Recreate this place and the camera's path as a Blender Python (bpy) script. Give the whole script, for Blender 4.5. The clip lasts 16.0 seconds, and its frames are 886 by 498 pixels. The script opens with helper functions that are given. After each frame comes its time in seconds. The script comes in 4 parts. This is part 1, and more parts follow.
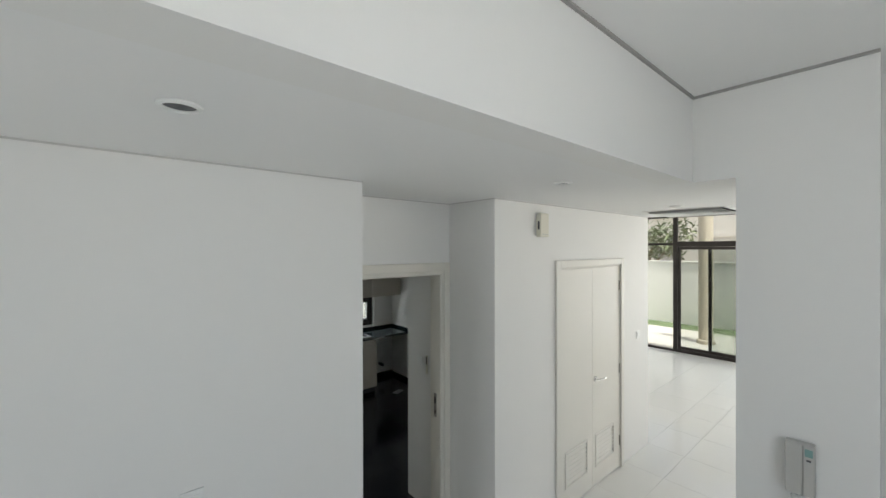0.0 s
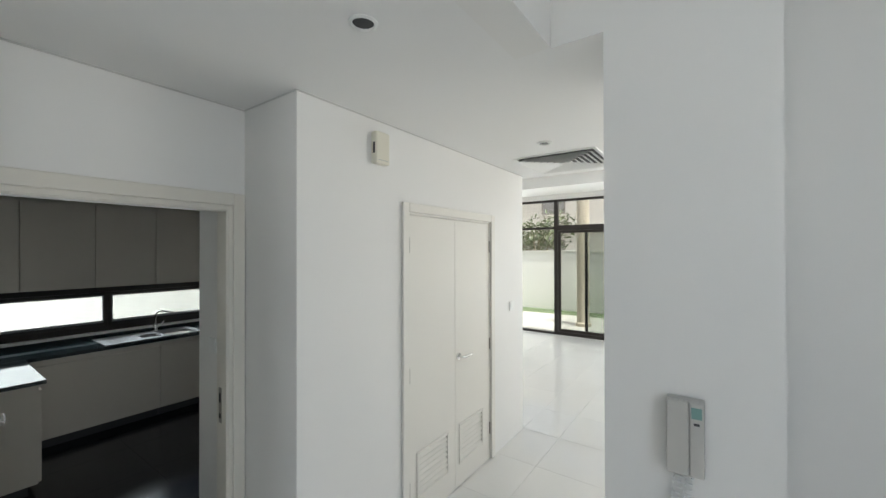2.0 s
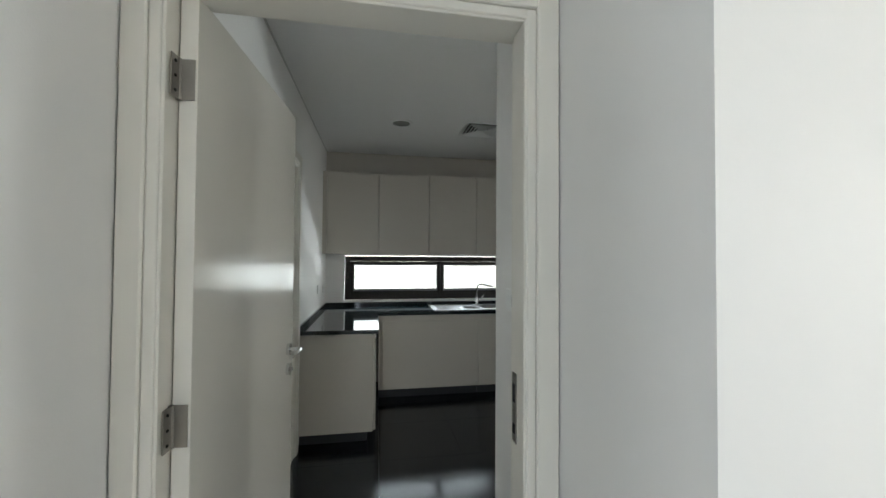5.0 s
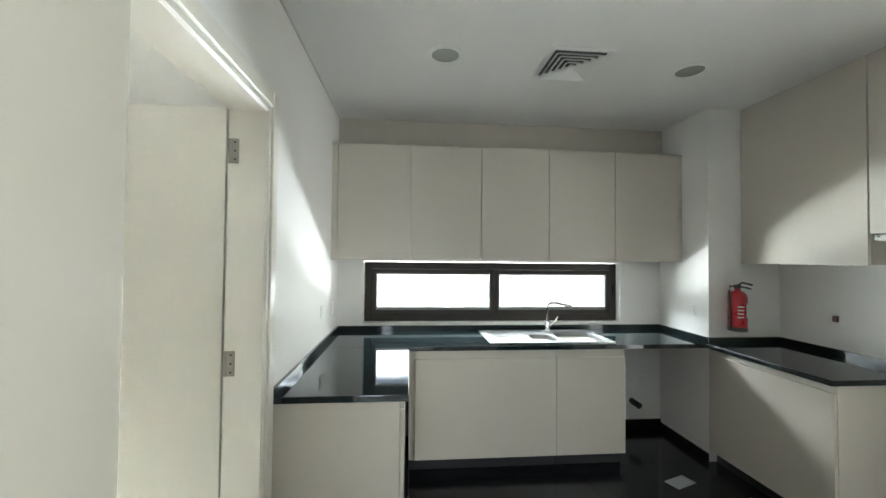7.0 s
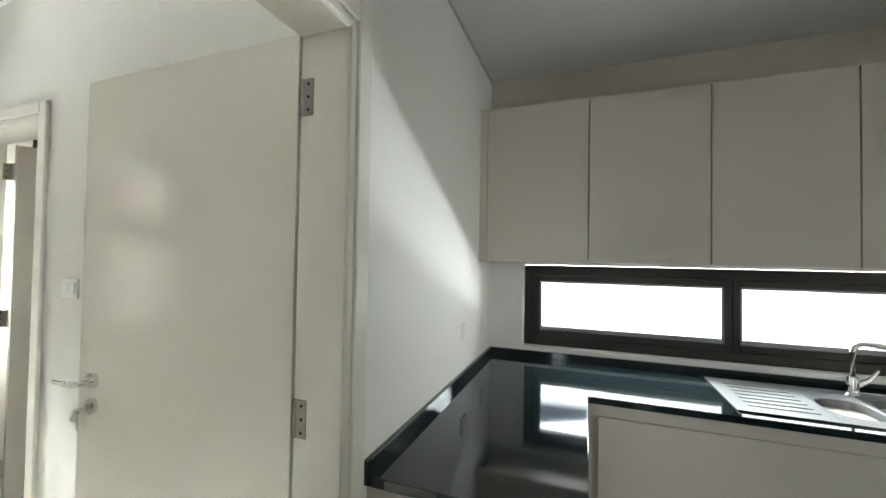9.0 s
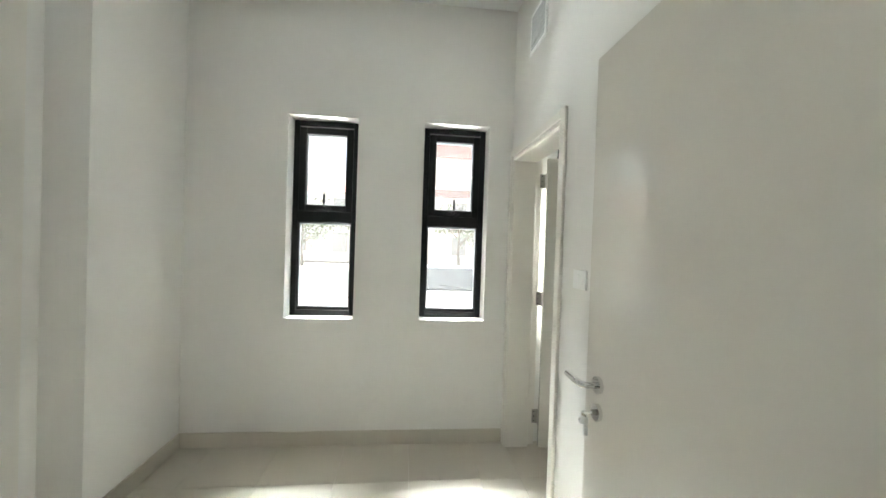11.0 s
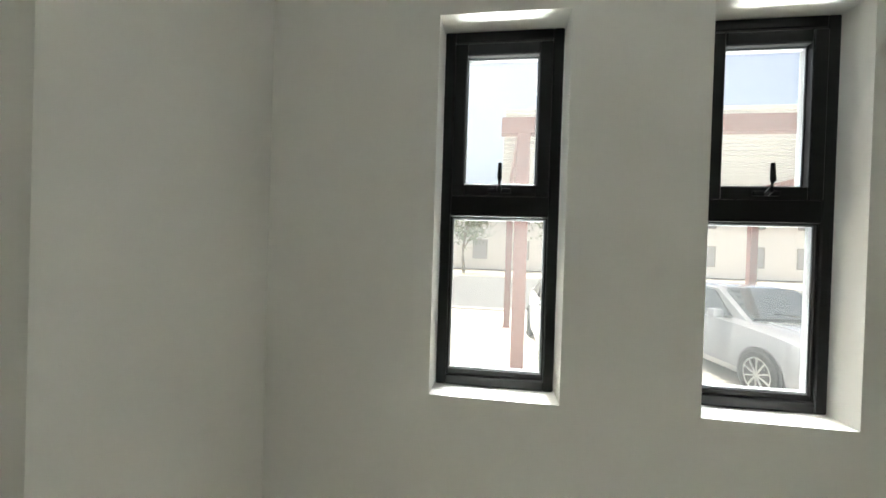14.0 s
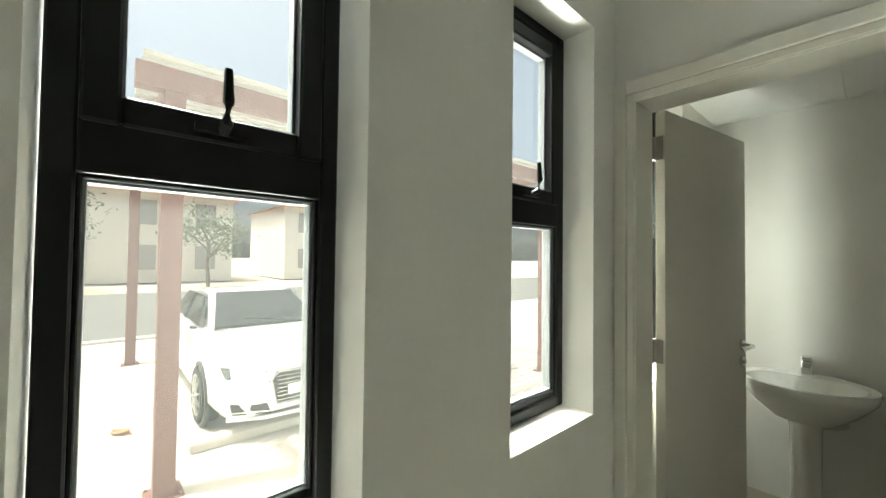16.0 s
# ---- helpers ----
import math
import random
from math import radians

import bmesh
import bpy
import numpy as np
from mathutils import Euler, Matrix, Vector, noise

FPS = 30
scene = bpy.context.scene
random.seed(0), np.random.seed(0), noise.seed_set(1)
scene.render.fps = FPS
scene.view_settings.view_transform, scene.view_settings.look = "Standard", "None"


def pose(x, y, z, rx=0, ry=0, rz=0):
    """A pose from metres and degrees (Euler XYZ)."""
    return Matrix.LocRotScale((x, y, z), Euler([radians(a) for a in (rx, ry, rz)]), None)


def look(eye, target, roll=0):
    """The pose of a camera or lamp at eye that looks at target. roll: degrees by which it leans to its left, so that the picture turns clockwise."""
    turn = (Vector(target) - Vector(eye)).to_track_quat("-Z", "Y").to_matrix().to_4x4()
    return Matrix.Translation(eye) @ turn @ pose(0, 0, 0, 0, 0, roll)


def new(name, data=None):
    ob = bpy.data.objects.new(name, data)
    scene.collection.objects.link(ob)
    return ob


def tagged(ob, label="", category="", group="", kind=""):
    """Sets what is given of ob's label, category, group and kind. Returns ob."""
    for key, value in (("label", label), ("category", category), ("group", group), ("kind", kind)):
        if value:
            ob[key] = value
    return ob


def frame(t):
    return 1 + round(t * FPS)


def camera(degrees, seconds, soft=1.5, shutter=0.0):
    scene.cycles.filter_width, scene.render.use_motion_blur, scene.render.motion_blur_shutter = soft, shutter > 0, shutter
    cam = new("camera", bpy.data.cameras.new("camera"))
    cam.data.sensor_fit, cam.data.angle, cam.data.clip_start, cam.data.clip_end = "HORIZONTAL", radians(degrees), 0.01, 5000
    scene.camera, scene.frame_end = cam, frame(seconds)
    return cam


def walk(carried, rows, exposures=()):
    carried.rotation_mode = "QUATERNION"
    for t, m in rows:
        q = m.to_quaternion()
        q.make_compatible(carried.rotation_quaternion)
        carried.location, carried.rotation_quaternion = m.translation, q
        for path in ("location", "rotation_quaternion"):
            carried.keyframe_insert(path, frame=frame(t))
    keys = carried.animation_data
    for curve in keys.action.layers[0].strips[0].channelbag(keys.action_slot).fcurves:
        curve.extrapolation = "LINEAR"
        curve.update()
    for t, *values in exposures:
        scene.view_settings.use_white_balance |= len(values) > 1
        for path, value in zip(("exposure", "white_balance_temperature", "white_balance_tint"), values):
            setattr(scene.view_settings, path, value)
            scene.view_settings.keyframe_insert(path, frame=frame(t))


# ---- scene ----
cam = camera(98.3, 16.0)
PATH = [
    (0, (0.185, 0.554, 2.279), (1.489, 2.07, 2.274), -0.1),
    (0.5, (0.429, 0.663, 2.239), (1.924, 1.991, 2.237), -0.0),
    (1, (0.692, 0.67, 2.113), (2.292, 1.87, 2.121), -0.3),
    (1.5, (0.933, 0.706, 1.978), (2.566, 1.861, 1.987), -0.3),
    (2, (1.142, 0.74, 1.853), (2.774, 1.895, 1.863), -0.1),
    (2.5, (1.344, 0.805, 1.736), (2.931, 2.022, 1.756), -0.2),
    (3, (1.486, 0.924, 1.609), (2.938, 2.3, 1.644), -0.3),
    (3.5, (1.633, 1.034, 1.481), (2.822, 2.641, 1.523), -0.3),
    (4, (1.696, 1.232, 1.427), (2.523, 3.052, 1.477), 0.0),
    (4.5, (1.742, 1.557, 1.429), (2.243, 3.493, 1.475), 0.2),
    (7, (1.779, 3.181, 1.49), (1.954, 5.173, 1.532), 0.6),
    (7.5, (1.799, 3.446, 1.504), (1.963, 5.439, 1.546), 0.6),
    (8, (1.83, 3.647, 1.503), (1.861, 5.647, 1.552), 0.5),
    (8.5, (1.798, 3.815, 1.488), (1.503, 5.793, 1.534), 0.7),
    (9, (1.77, 3.963, 1.487), (1.074, 5.837, 1.53), 0.9),
    (9.5, (1.74, 4.111, 1.481), (0.563, 5.727, 1.523), 1.4),
    (10, (1.634, 4.183, 1.472), (0.041, 5.391, 1.499), 1.8),
    (12.5, (0.629, 4.071, 1.465), (-1.234, 3.345, 1.438), 1.6),
    (13, (0.364, 3.943, 1.466), (-1.49, 3.194, 1.452), 1.7),
    (13.5, (0.173, 3.757, 1.465), (-1.722, 3.119, 1.457), 1.8),
    (14, (-0.042, 3.587, 1.471), (-2.021, 3.302, 1.455), 1.8),
    (14.5, (-0.263, 3.442, 1.468), (-2.254, 3.63, 1.477), 1.7),
    (15, (-0.473, 3.379, 1.463), (-2.377, 3.991, 1.489), 1.5),
    (15.5, (-0.662, 3.407, 1.47), (-2.391, 4.412, 1.492), 1.2),
    (16, (-0.788, 3.422, 1.468), (-2.281, 4.752, 1.517), 0.7),
]
walk(cam, [(t, look(eye, target, roll)) for t, eye, target, roll in PATH],
     [(0.0, 0.66, 6300, 6), (1.5, 0.74, 6250, 6), (3.0, 0.7, 6150, 6), (3.5, 0.75, 6150, 6), (4.5, 1.1, 6200, 6), (7.0, 2.8, 6300, 4), (8.0, 2.7, 6350, 4), (8.5, 2.5, 6400, 6), (9.0, 2.25, 6450, 6), (10.0, 2.15, 6450, 6), (12.5, 1.87, 6200, 6), (14.0, 1.42, 6550, 4), (15.0, 1.27, 6850, -1), (15.5, 1.1, 7050, -3), (16.0, 1.15, 6900, -4)])

# ---- world and light ----
world = bpy.data.worlds.new("sky")
world.use_nodes = True
scene.world = world
SUN_EL, SUN_AZ = radians(72), radians(200)
sky = world.node_tree.nodes.new("ShaderNodeTexSky")
sky.sky_type, sky.sun_disc = "NISHITA", False
sky.sun_elevation, sky.sun_rotation = SUN_EL, SUN_AZ
sky.air_density, sky.dust_density = 0.6, 9.0
back = world.node_tree.nodes["Background"]
world.node_tree.links.new(sky.outputs[0], back.inputs[0])
back.inputs[1].default_value = 0.15
sun_data = bpy.data.lights.new("sun", "SUN")
sun_data.energy, sun_data.angle, sun_data.color = 3.0, radians(0.6), (1.0, 0.96, 0.9)
sun = new("sun", sun_data)
to_sun = Vector((math.sin(SUN_AZ) * math.cos(SUN_EL), math.cos(SUN_AZ) * math.cos(SUN_EL), math.sin(SUN_EL)))
sun.matrix_world = look(to_sun * 30, (0, 0, 0))


def fill_lamp(name, eye, target, w, h, power, color=(0.93, 0.97, 1.0), spread=180):
    """Added area lamp that stands in for daylight at an opening."""
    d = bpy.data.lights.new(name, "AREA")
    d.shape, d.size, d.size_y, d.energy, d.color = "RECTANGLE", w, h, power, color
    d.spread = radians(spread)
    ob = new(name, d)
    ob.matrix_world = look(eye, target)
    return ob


# Fill lamps added in unseen openings of stairwell, entrance and living room.
fill_lamp("fill_stair", (0.45, -0.98, 2.1), (0.45, 1.0, 2.0), 1.7, 1.5, 11, (0.82, 0.91, 1.0))
fill_lamp("fill_entrance", (-2.98, 1.8, 1.25), (0.0, 1.8, 1.25), 0.85, 2.2, 6, (0.86, 0.93, 1.0))
fill_lamp("fill_living_side", (6.8, -2.18, 1.45), (6.8, 1.0, 1.45), 3.4, 2.7, 23, (0.99, 0.985, 0.96))
# Fill lamps added at the ends of the garden glazing, out of view.
fill_lamp("fill_garden", (9.5, 0.85, 1.5), (6.0, 0.95, 1.5), 0.9, 2.7, 42, (0.98, 0.985, 0.97))
fill_lamp("fill_garden", (9.5, 4.88, 1.5), (6.0, 4.88, 1.5), 0.7, 2.7, 24, (1.0, 0.98, 0.95))
# Fill lamps added out in the side yard to shape the kitchen light.
fill_lamp("fill_kitchen_outside", (2.3, 8.5, 1.05), (2.4, 6.4, 1.05), 5.6, 1.7, 70)
fill_lamp("fill_kitchen_low", (2.3, 8.5, 0.34), (2.4, 6.4, 1.0), 5.6, 0.28, 88)
fill_lamp("fill_kitchen_high", (1.5, 8.25, 2.65), (2.6, 6.2, 0.9), 5.4, 1.2, 230)
# Fill lamp in an unseen opening added to the kitchen side wall.
fill_lamp("fill_kitchen_side", (4.57, 3.72, 1.05), (2.0, 3.72, 1.05), 1.0, 1.95, 0.1)
# Fill lamps added outside the tall windows, above and below the sight lines.
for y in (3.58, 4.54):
    fill_lamp("fill_room_high", (-3.3, y, 3.7), (-1.6, y, 1.6), 1.0, 0.9, 25, spread=38)
    fill_lamp("fill_room_low", (-2.8, y, 0.0), (-1.6, y, 1.6), 0.9, 0.7, 15, spread=48)
# Fill lamp added inside the washroom window, in place of sky light.
fill_lamp("fill_washroom", (-1.53, 5.54, 1.45), (0.0, 5.54, 1.25), 0.42, 0.9, 10)


# ---- materials ----
def mat(name, color, rough=0.5, metal=0.0, var=0.04, scale=3.0, bump=0.0, bscale=60.0, spec=0.5, coat=0.0, per_object=0.0, island=0.0):
    """Principled material with two scales of colour variation, roughness wear and fine relief."""
    m = bpy.data.materials.new(name)
    m.use_nodes = True
    nt = m.node_tree
    b = nt.nodes["Principled BSDF"]
    b.inputs["Metallic"].default_value = metal
    b.inputs["Specular IOR Level"].default_value = spec
    b.inputs["Coat Weight"].default_value = coat
    tc = nt.nodes.new("ShaderNodeTexCoord")

    def noise_at(s, detail=4.0):
        n = nt.nodes.new("ShaderNodeTexNoise")
        n.inputs["Scale"].default_value, n.inputs["Detail"].default_value = s, detail
        nt.links.new(tc.outputs["Object"], n.inputs["Vector"])
        return n.outputs["Fac"]

    def mathn(op, a, c):
        n = nt.nodes.new("ShaderNodeMath")
        n.operation = op
        for i, v in enumerate((a, c)):
            if isinstance(v, (int, float)):
                n.inputs[i].default_value = v
            else:
                nt.links.new(v, n.inputs[i])
        return n.outputs[0]

    big, small = noise_at(scale), noise_at(scale * 12)
    f = mathn("ADD", mathn("MULTIPLY", big, 0.65), mathn("MULTIPLY", small, 0.35))
    f = mathn("MULTIPLY", mathn("SUBTRACT", f, 0.5), 2.0 * var)
    if per_object:
        oi = nt.nodes.new("ShaderNodeObjectInfo")
        f = mathn("ADD", f, mathn("MULTIPLY", mathn("SUBTRACT", oi.outputs["Random"], 0.5), 2 * per_object))
    if island:
        g = nt.nodes.new("ShaderNodeNewGeometry")
        f = mathn("ADD", f, mathn("MULTIPLY", mathn("SUBTRACT", g.outputs["Random Per Island"], 0.5), 2 * island))
    f = mathn("ADD", f, 1.0)
    mul = nt.nodes.new("ShaderNodeMix")
    mul.data_type, mul.blend_type = "RGBA", "MULTIPLY"
    mul.inputs[0].default_value = 1.0
    mul.inputs[6].default_value = (*color, 1)
    nt.links.new(f, mul.inputs[7])
    nt.links.new(mul.outputs[2], b.inputs["Base Color"])
    r = mathn("ADD", mathn("MULTIPLY", mathn("SUBTRACT", small, 0.5), 0.25 * rough), rough)
    nt.links.new(r, b.inputs["Roughness"])
    if bump:
        bp = nt.nodes.new("ShaderNodeBump")
        bp.inputs["Strength"].default_value, bp.inputs["Distance"].default_value = bump, 0.002
        nt.links.new(noise_at(bscale, 6.0), bp.inputs["Height"])
        nt.links.new(bp.outputs[0], b.inputs["Normal"])
    return m


def glass_mat(name, tint=(0.96, 0.98, 0.97), rough=0.0, haze=0.0):
    """Thin clear pane: straight-through light with a gloss that grows at grazing angles. haze: share of white veil
    imitating glare.
    """
    m = bpy.data.materials.new(name)
    m.use_nodes = True
    nt = m.node_tree
    nt.nodes.remove(nt.nodes["Principled BSDF"])
    out = nt.nodes["Material Output"]
    tr = nt.nodes.new("ShaderNodeBsdfTransparent")
    tr.inputs[0].default_value = (*tint, 1)
    gl = nt.nodes.new("ShaderNodeBsdfGlossy")
    gl.inputs["Roughness"].default_value = rough
    lwt = nt.nodes.new("ShaderNodeLayerWeight")
    pw = nt.nodes.new("ShaderNodeMath")
    pw.operation = "POWER"
    pw.inputs[1].default_value = 4.0
    nt.links.new(lwt.outputs["Facing"], pw.inputs[0])
    ma = nt.nodes.new("ShaderNodeMath")
    ma.operation = "MULTIPLY_ADD"
    ma.inputs[1].default_value, ma.inputs[2].default_value = 0.45, 0.025
    nt.links.new(pw.outputs[0], ma.inputs[0])
    mx = nt.nodes.new("ShaderNodeMixShader")
    nt.links.new(ma.outputs[0], mx.inputs[0])
    nt.links.new(tr.outputs[0], mx.inputs[1])
    nt.links.new(gl.outputs[0], mx.inputs[2])
    last = mx.outputs[0]
    if haze:
        df = nt.nodes.new("ShaderNodeBsdfTranslucent")
        df.inputs[0].default_value = (0.9, 0.92, 0.9, 1)
        m2 = nt.nodes.new("ShaderNodeMixShader")
        m2.inputs[0].default_value = haze
        nt.links.new(last, m2.inputs[1])
        nt.links.new(df.outputs[0], m2.inputs[2])
        last = m2.outputs[0]
    nt.links.new(last, out.inputs[0])
    return m


PAINT = mat("wall_paint", (0.80, 0.79, 0.765), 0.55, var=0.02, scale=1.2, bump=0.12, bscale=180)
PAINT_ROOM = mat("room_paint", (0.74, 0.725, 0.685), 0.6, var=0.025, scale=1.2, bump=0.15, bscale=160)
CEIL = mat("ceiling_paint", (0.82, 0.815, 0.80), 0.7, var=0.015, scale=1.0, bump=0.08, bscale=150)
# Greys for solid strips that stand for the shade in ceiling gaps.
GAPSHADE_PALE = mat("gap_shade_pale_grey", (0.58, 0.57, 0.55), 0.8)
GAPSHADE = mat("gap_shade_grey", (0.36, 0.35, 0.33), 0.8)
DOOR = mat("door_paint", (0.73, 0.70, 0.63), 0.32, var=0.02, scale=2.0, bump=0.05, bscale=90)
DOORLEAF = mat("door_leaf_lacquer", (0.73, 0.70, 0.63), 0.15, var=0.02, scale=2.0, bump=0.02, bscale=60)
CLOSET = mat("closet_paint", (0.76, 0.735, 0.675), 0.4, var=0.02, scale=2.0, bump=0.05, bscale=90)
CAB = mat("cabinet_laminate", (0.52, 0.485, 0.425), 0.38, var=0.03, scale=2.5, bump=0.04, bscale=120)
GRANITE = mat("black_granite", (0.010, 0.0165, 0.0185), 0.06, var=0.6, scale=22.0, spec=0.6)
BLACKTILE = mat("black_floor_tile", (0.010, 0.0115, 0.015), 0.16, var=0.35, scale=3.0, bump=0.08, bscale=40, per_object=0.12)
WHITETILE = mat("polished_porcelain", (0.78, 0.775, 0.755), 0.07, var=0.02, scale=1.5, per_object=0.012)
GROUT = mat("pale_grout", (0.77, 0.765, 0.745), 0.7, var=0.03)
BEIGETILE = mat("beige_ceramic", (0.55, 0.51, 0.43), 0.3, var=0.05, scale=3.0, per_object=0.03)
ALU = mat("black_aluminium", (0.007, 0.007, 0.008), 0.40, var=0.1, scale=4.0, spec=0.22)
ALUB = mat("bronze_aluminium", (0.035, 0.030, 0.027), 0.42, var=0.1, scale=4.0, spec=0.3)
GREYRAIL = mat("grey_brown_paint", (0.25, 0.235, 0.20), 0.5, var=0.06, scale=5)
GASKET = mat("grey_gasket", (0.25, 0.26, 0.27), 0.5)
GLASS = glass_mat("clear_glass")
# The white veil in this glass imitates glare over the view outside.
VEILED = glass_mat("veiled_clear_glass", (0.92, 0.92, 0.91), haze=0.013)
SOLAR = glass_mat("pale_grey_glass", (0.62, 0.63, 0.63))
SINK = mat("satin_steel", (0.22, 0.22, 0.217), 0.45, metal=1.0, var=0.1, scale=6)
TINTED = glass_mat("tinted_glass", (0.80, 0.825, 0.81))
CARGLASS = mat("car_glass", (0.03, 0.035, 0.04), 0.05, var=0.2)
CHROME = mat("chrome", (0.75, 0.75, 0.74), 0.12, metal=1.0, var=0.03)
STEEL = mat("brushed_steel", (0.62, 0.62, 0.60), 0.28, metal=1.0, var=0.06, scale=6)
HINGE = mat("hinge_steel", (0.34, 0.32, 0.29), 0.36, metal=1.0, var=0.15, scale=20)
CREAM = mat("cream_plastic", (0.72, 0.69, 0.58), 0.4)
WPLASTIC = mat("white_plastic", (0.80, 0.80, 0.78), 0.35)
GREYP = mat("grey_plastic", (0.42, 0.43, 0.43), 0.35)
DARKP = mat("dark_plastic", (0.03, 0.03, 0.032), 0.4)
RED = mat("red_enamel", (0.42, 0.012, 0.02), 0.28, var=0.06, coat=0.3)
PAPER = mat("white_label", (0.78, 0.78, 0.76), 0.6)
TEAL = mat("grey_green_display", (0.22, 0.36, 0.33), 0.25)
DRYLEAF = mat("dry_leaf", (0.30, 0.15, 0.08), 0.8, var=0.2, scale=20)
CERAMIC = mat("sanitary_ceramic", (0.82, 0.81, 0.77), 0.08, var=0.01, coat=0.4)
HEADLAMP = mat("headlamp_lens", (0.12, 0.125, 0.13), 0.1, var=0.3, scale=12)
LENS = mat("lamp_lens", (0.36, 0.38, 0.34), 0.25, var=0.05)
WHITEMETAL = mat("white_enamelled_metal", (0.80, 0.80, 0.78), 0.35, var=0.03)
VENTSHADE = mat("vent_shade_grey", (0.10, 0.10, 0.10), 0.8)
# Near-black that stands for deep shade in the cupboard and strike holes.
SHADEBLACK = mat("recess_shade_black", (0.02, 0.02, 0.02), 0.9)
REDWOOD = mat("red_painted_steel", (0.17, 0.08, 0.07), 0.5, var=0.1, scale=5)
CARPAINT = mat("white_car_paint", (0.80, 0.81, 0.82), 0.15, var=0.01, coat=0.8)
RUBBER = mat("tyre_rubber", (0.02, 0.02, 0.02), 0.8, var=0.2)
ASPHALT = mat("road_asphalt", (0.10, 0.10, 0.098), 0.9, var=0.2, scale=2.0, bump=0.4, bscale=80)
PAVER = mat("pale_paving", (0.42, 0.40, 0.36), 0.8, var=0.12, scale=1.5, bump=0.3, bscale=50, per_object=0.05, island=0.06)
KERB = mat("kerb_concrete", (0.45, 0.43, 0.39), 0.85, var=0.1, bump=0.3)
GARDENWALL = mat("garden_wall_render", (0.70, 0.69, 0.64), 0.85, var=0.05, scale=0.8, bump=0.1, bscale=40)
STONE = mat("beige_column_stone", (0.52, 0.46, 0.36), 0.8, var=0.08, scale=3, bump=0.3)
HOUSE = mat("villa_render", (0.66, 0.63, 0.58), 0.85, var=0.05, scale=0.5, bump=0.2)
ROOF = mat("terracotta_roof", (0.36, 0.19, 0.15), 0.8, var=0.15, scale=2.0, bump=0.4, bscale=20)
LEAF = mat("leaf_green", (0.115, 0.135, 0.065), 0.6, var=0.3, scale=2.0, island=0.35)
BARK = mat("bark", (0.16, 0.12, 0.08), 0.9, var=0.25, scale=6, bump=0.6, bscale=30)
# Far panes coloured pale in place of the glare that washes them out.
GLAREPANE = mat("glare_pale_far_glass", (0.30, 0.29, 0.28), 0.3, var=0.15)
FARFRAME = mat("far_window_frame", (0.28, 0.25, 0.22), 0.6, var=0.1)
SILVER = mat("silver_car_paint", (0.30, 0.31, 0.33), 0.22, metal=0.3, var=0.02, coat=0.8)
HANDSET = mat("grey_beige_plastic", (0.50, 0.49, 0.46), 0.4, var=0.02)
GRASS = mat("lawn_grass", (0.10, 0.135, 0.06), 0.9, var=0.4, scale=2.0, bump=0.6, bscale=60)
SAND = mat("sandy_ground", (0.40, 0.36, 0.29), 0.9, var=0.15, scale=0.3, bump=0.3)


# ---- mesh helpers ----
def box(bm, x0, x1, y0, y1, z0, z1, bevel=0.0, seg=2):
    """An axis-aligned box in bm, with rounded edges if bevel is given."""
    v = [bm.verts.new(p) for p in ((x0, y0, z0), (x1, y0, z0), (x1, y1, z0), (x0, y1, z0), (x0, y0, z1), (x1, y0, z1), (x1, y1, z1), (x0, y1, z1))]
    fs = [bm.faces.new([v[i] for i in q]) for q in ((3, 2, 1, 0), (4, 5, 6, 7), (0, 1, 5, 4), (1, 2, 6, 5), (2, 3, 7, 6), (3, 0, 4, 7))]
    if bevel:
        es = list({e for f in fs for e in f.edges})
        bmesh.ops.bevel(bm, geom=es, offset=bevel, segments=seg, affect="EDGES", profile=0.6)
    return bm


def boxes(*dims, bevel=0.0):
    bm = bmesh.new()
    for d in dims:
        box(bm, *d, bevel=bevel)
    return bm


def ring_loft(rings, cap=True, closed=False):
    """A skin over rings of equal point counts."""
    bm = bmesh.new()
    rows = [[bm.verts.new(p) for p in r] for r in rings]
    n = len(rows[0])
    pairs = list(zip(rows, rows[1:])) + ([(rows[-1], rows[0])] if closed else [])
    for a, b in pairs:
        for i in range(n):
            bm.faces.new((a[i], a[(i + 1) % n], b[(i + 1) % n], b[i]))
    if cap and not closed:
        bm.faces.new(rows[0][::-1])
        bm.faces.new(rows[-1])
    bmesh.ops.recalc_face_normals(bm, faces=bm.faces)
    return bm


def lathe(profile, n=28, centre=(0, 0, 0), sx=1.0, sy=1.0):
    """A turned shape from (radius, height) pairs."""
    cx, cy, cz = centre
    return ring_loft([[(cx + sx * r * math.cos(2 * math.pi * i / n), cy + sy * r * math.sin(2 * math.pi * i / n), cz + h) for i in range(n)] for r, h in profile])


def tube(points, r, n=10):
    """A round bar along points; r a number or one radius a point."""
    pts = [Vector(p) for p in points]
    rs = r if isinstance(r, (list, tuple)) else [r] * len(pts)
    rings = []
    ref = Vector((0, 0, 1))
    for i, p in enumerate(pts):
        d = (pts[min(i + 1, len(pts) - 1)] - pts[max(i - 1, 0)]).normalized()
        a = d.cross(ref)
        if a.length < 0.05:
            a = d.cross(Vector((1, 0, 0)))
        a.normalize()
        b = d.cross(a).normalized()
        rings.append([p + rs[i] * (math.cos(2 * math.pi * k / n) * a + math.sin(2 * math.pi * k / n) * b) for k in range(n)])
    return ring_loft(rings)


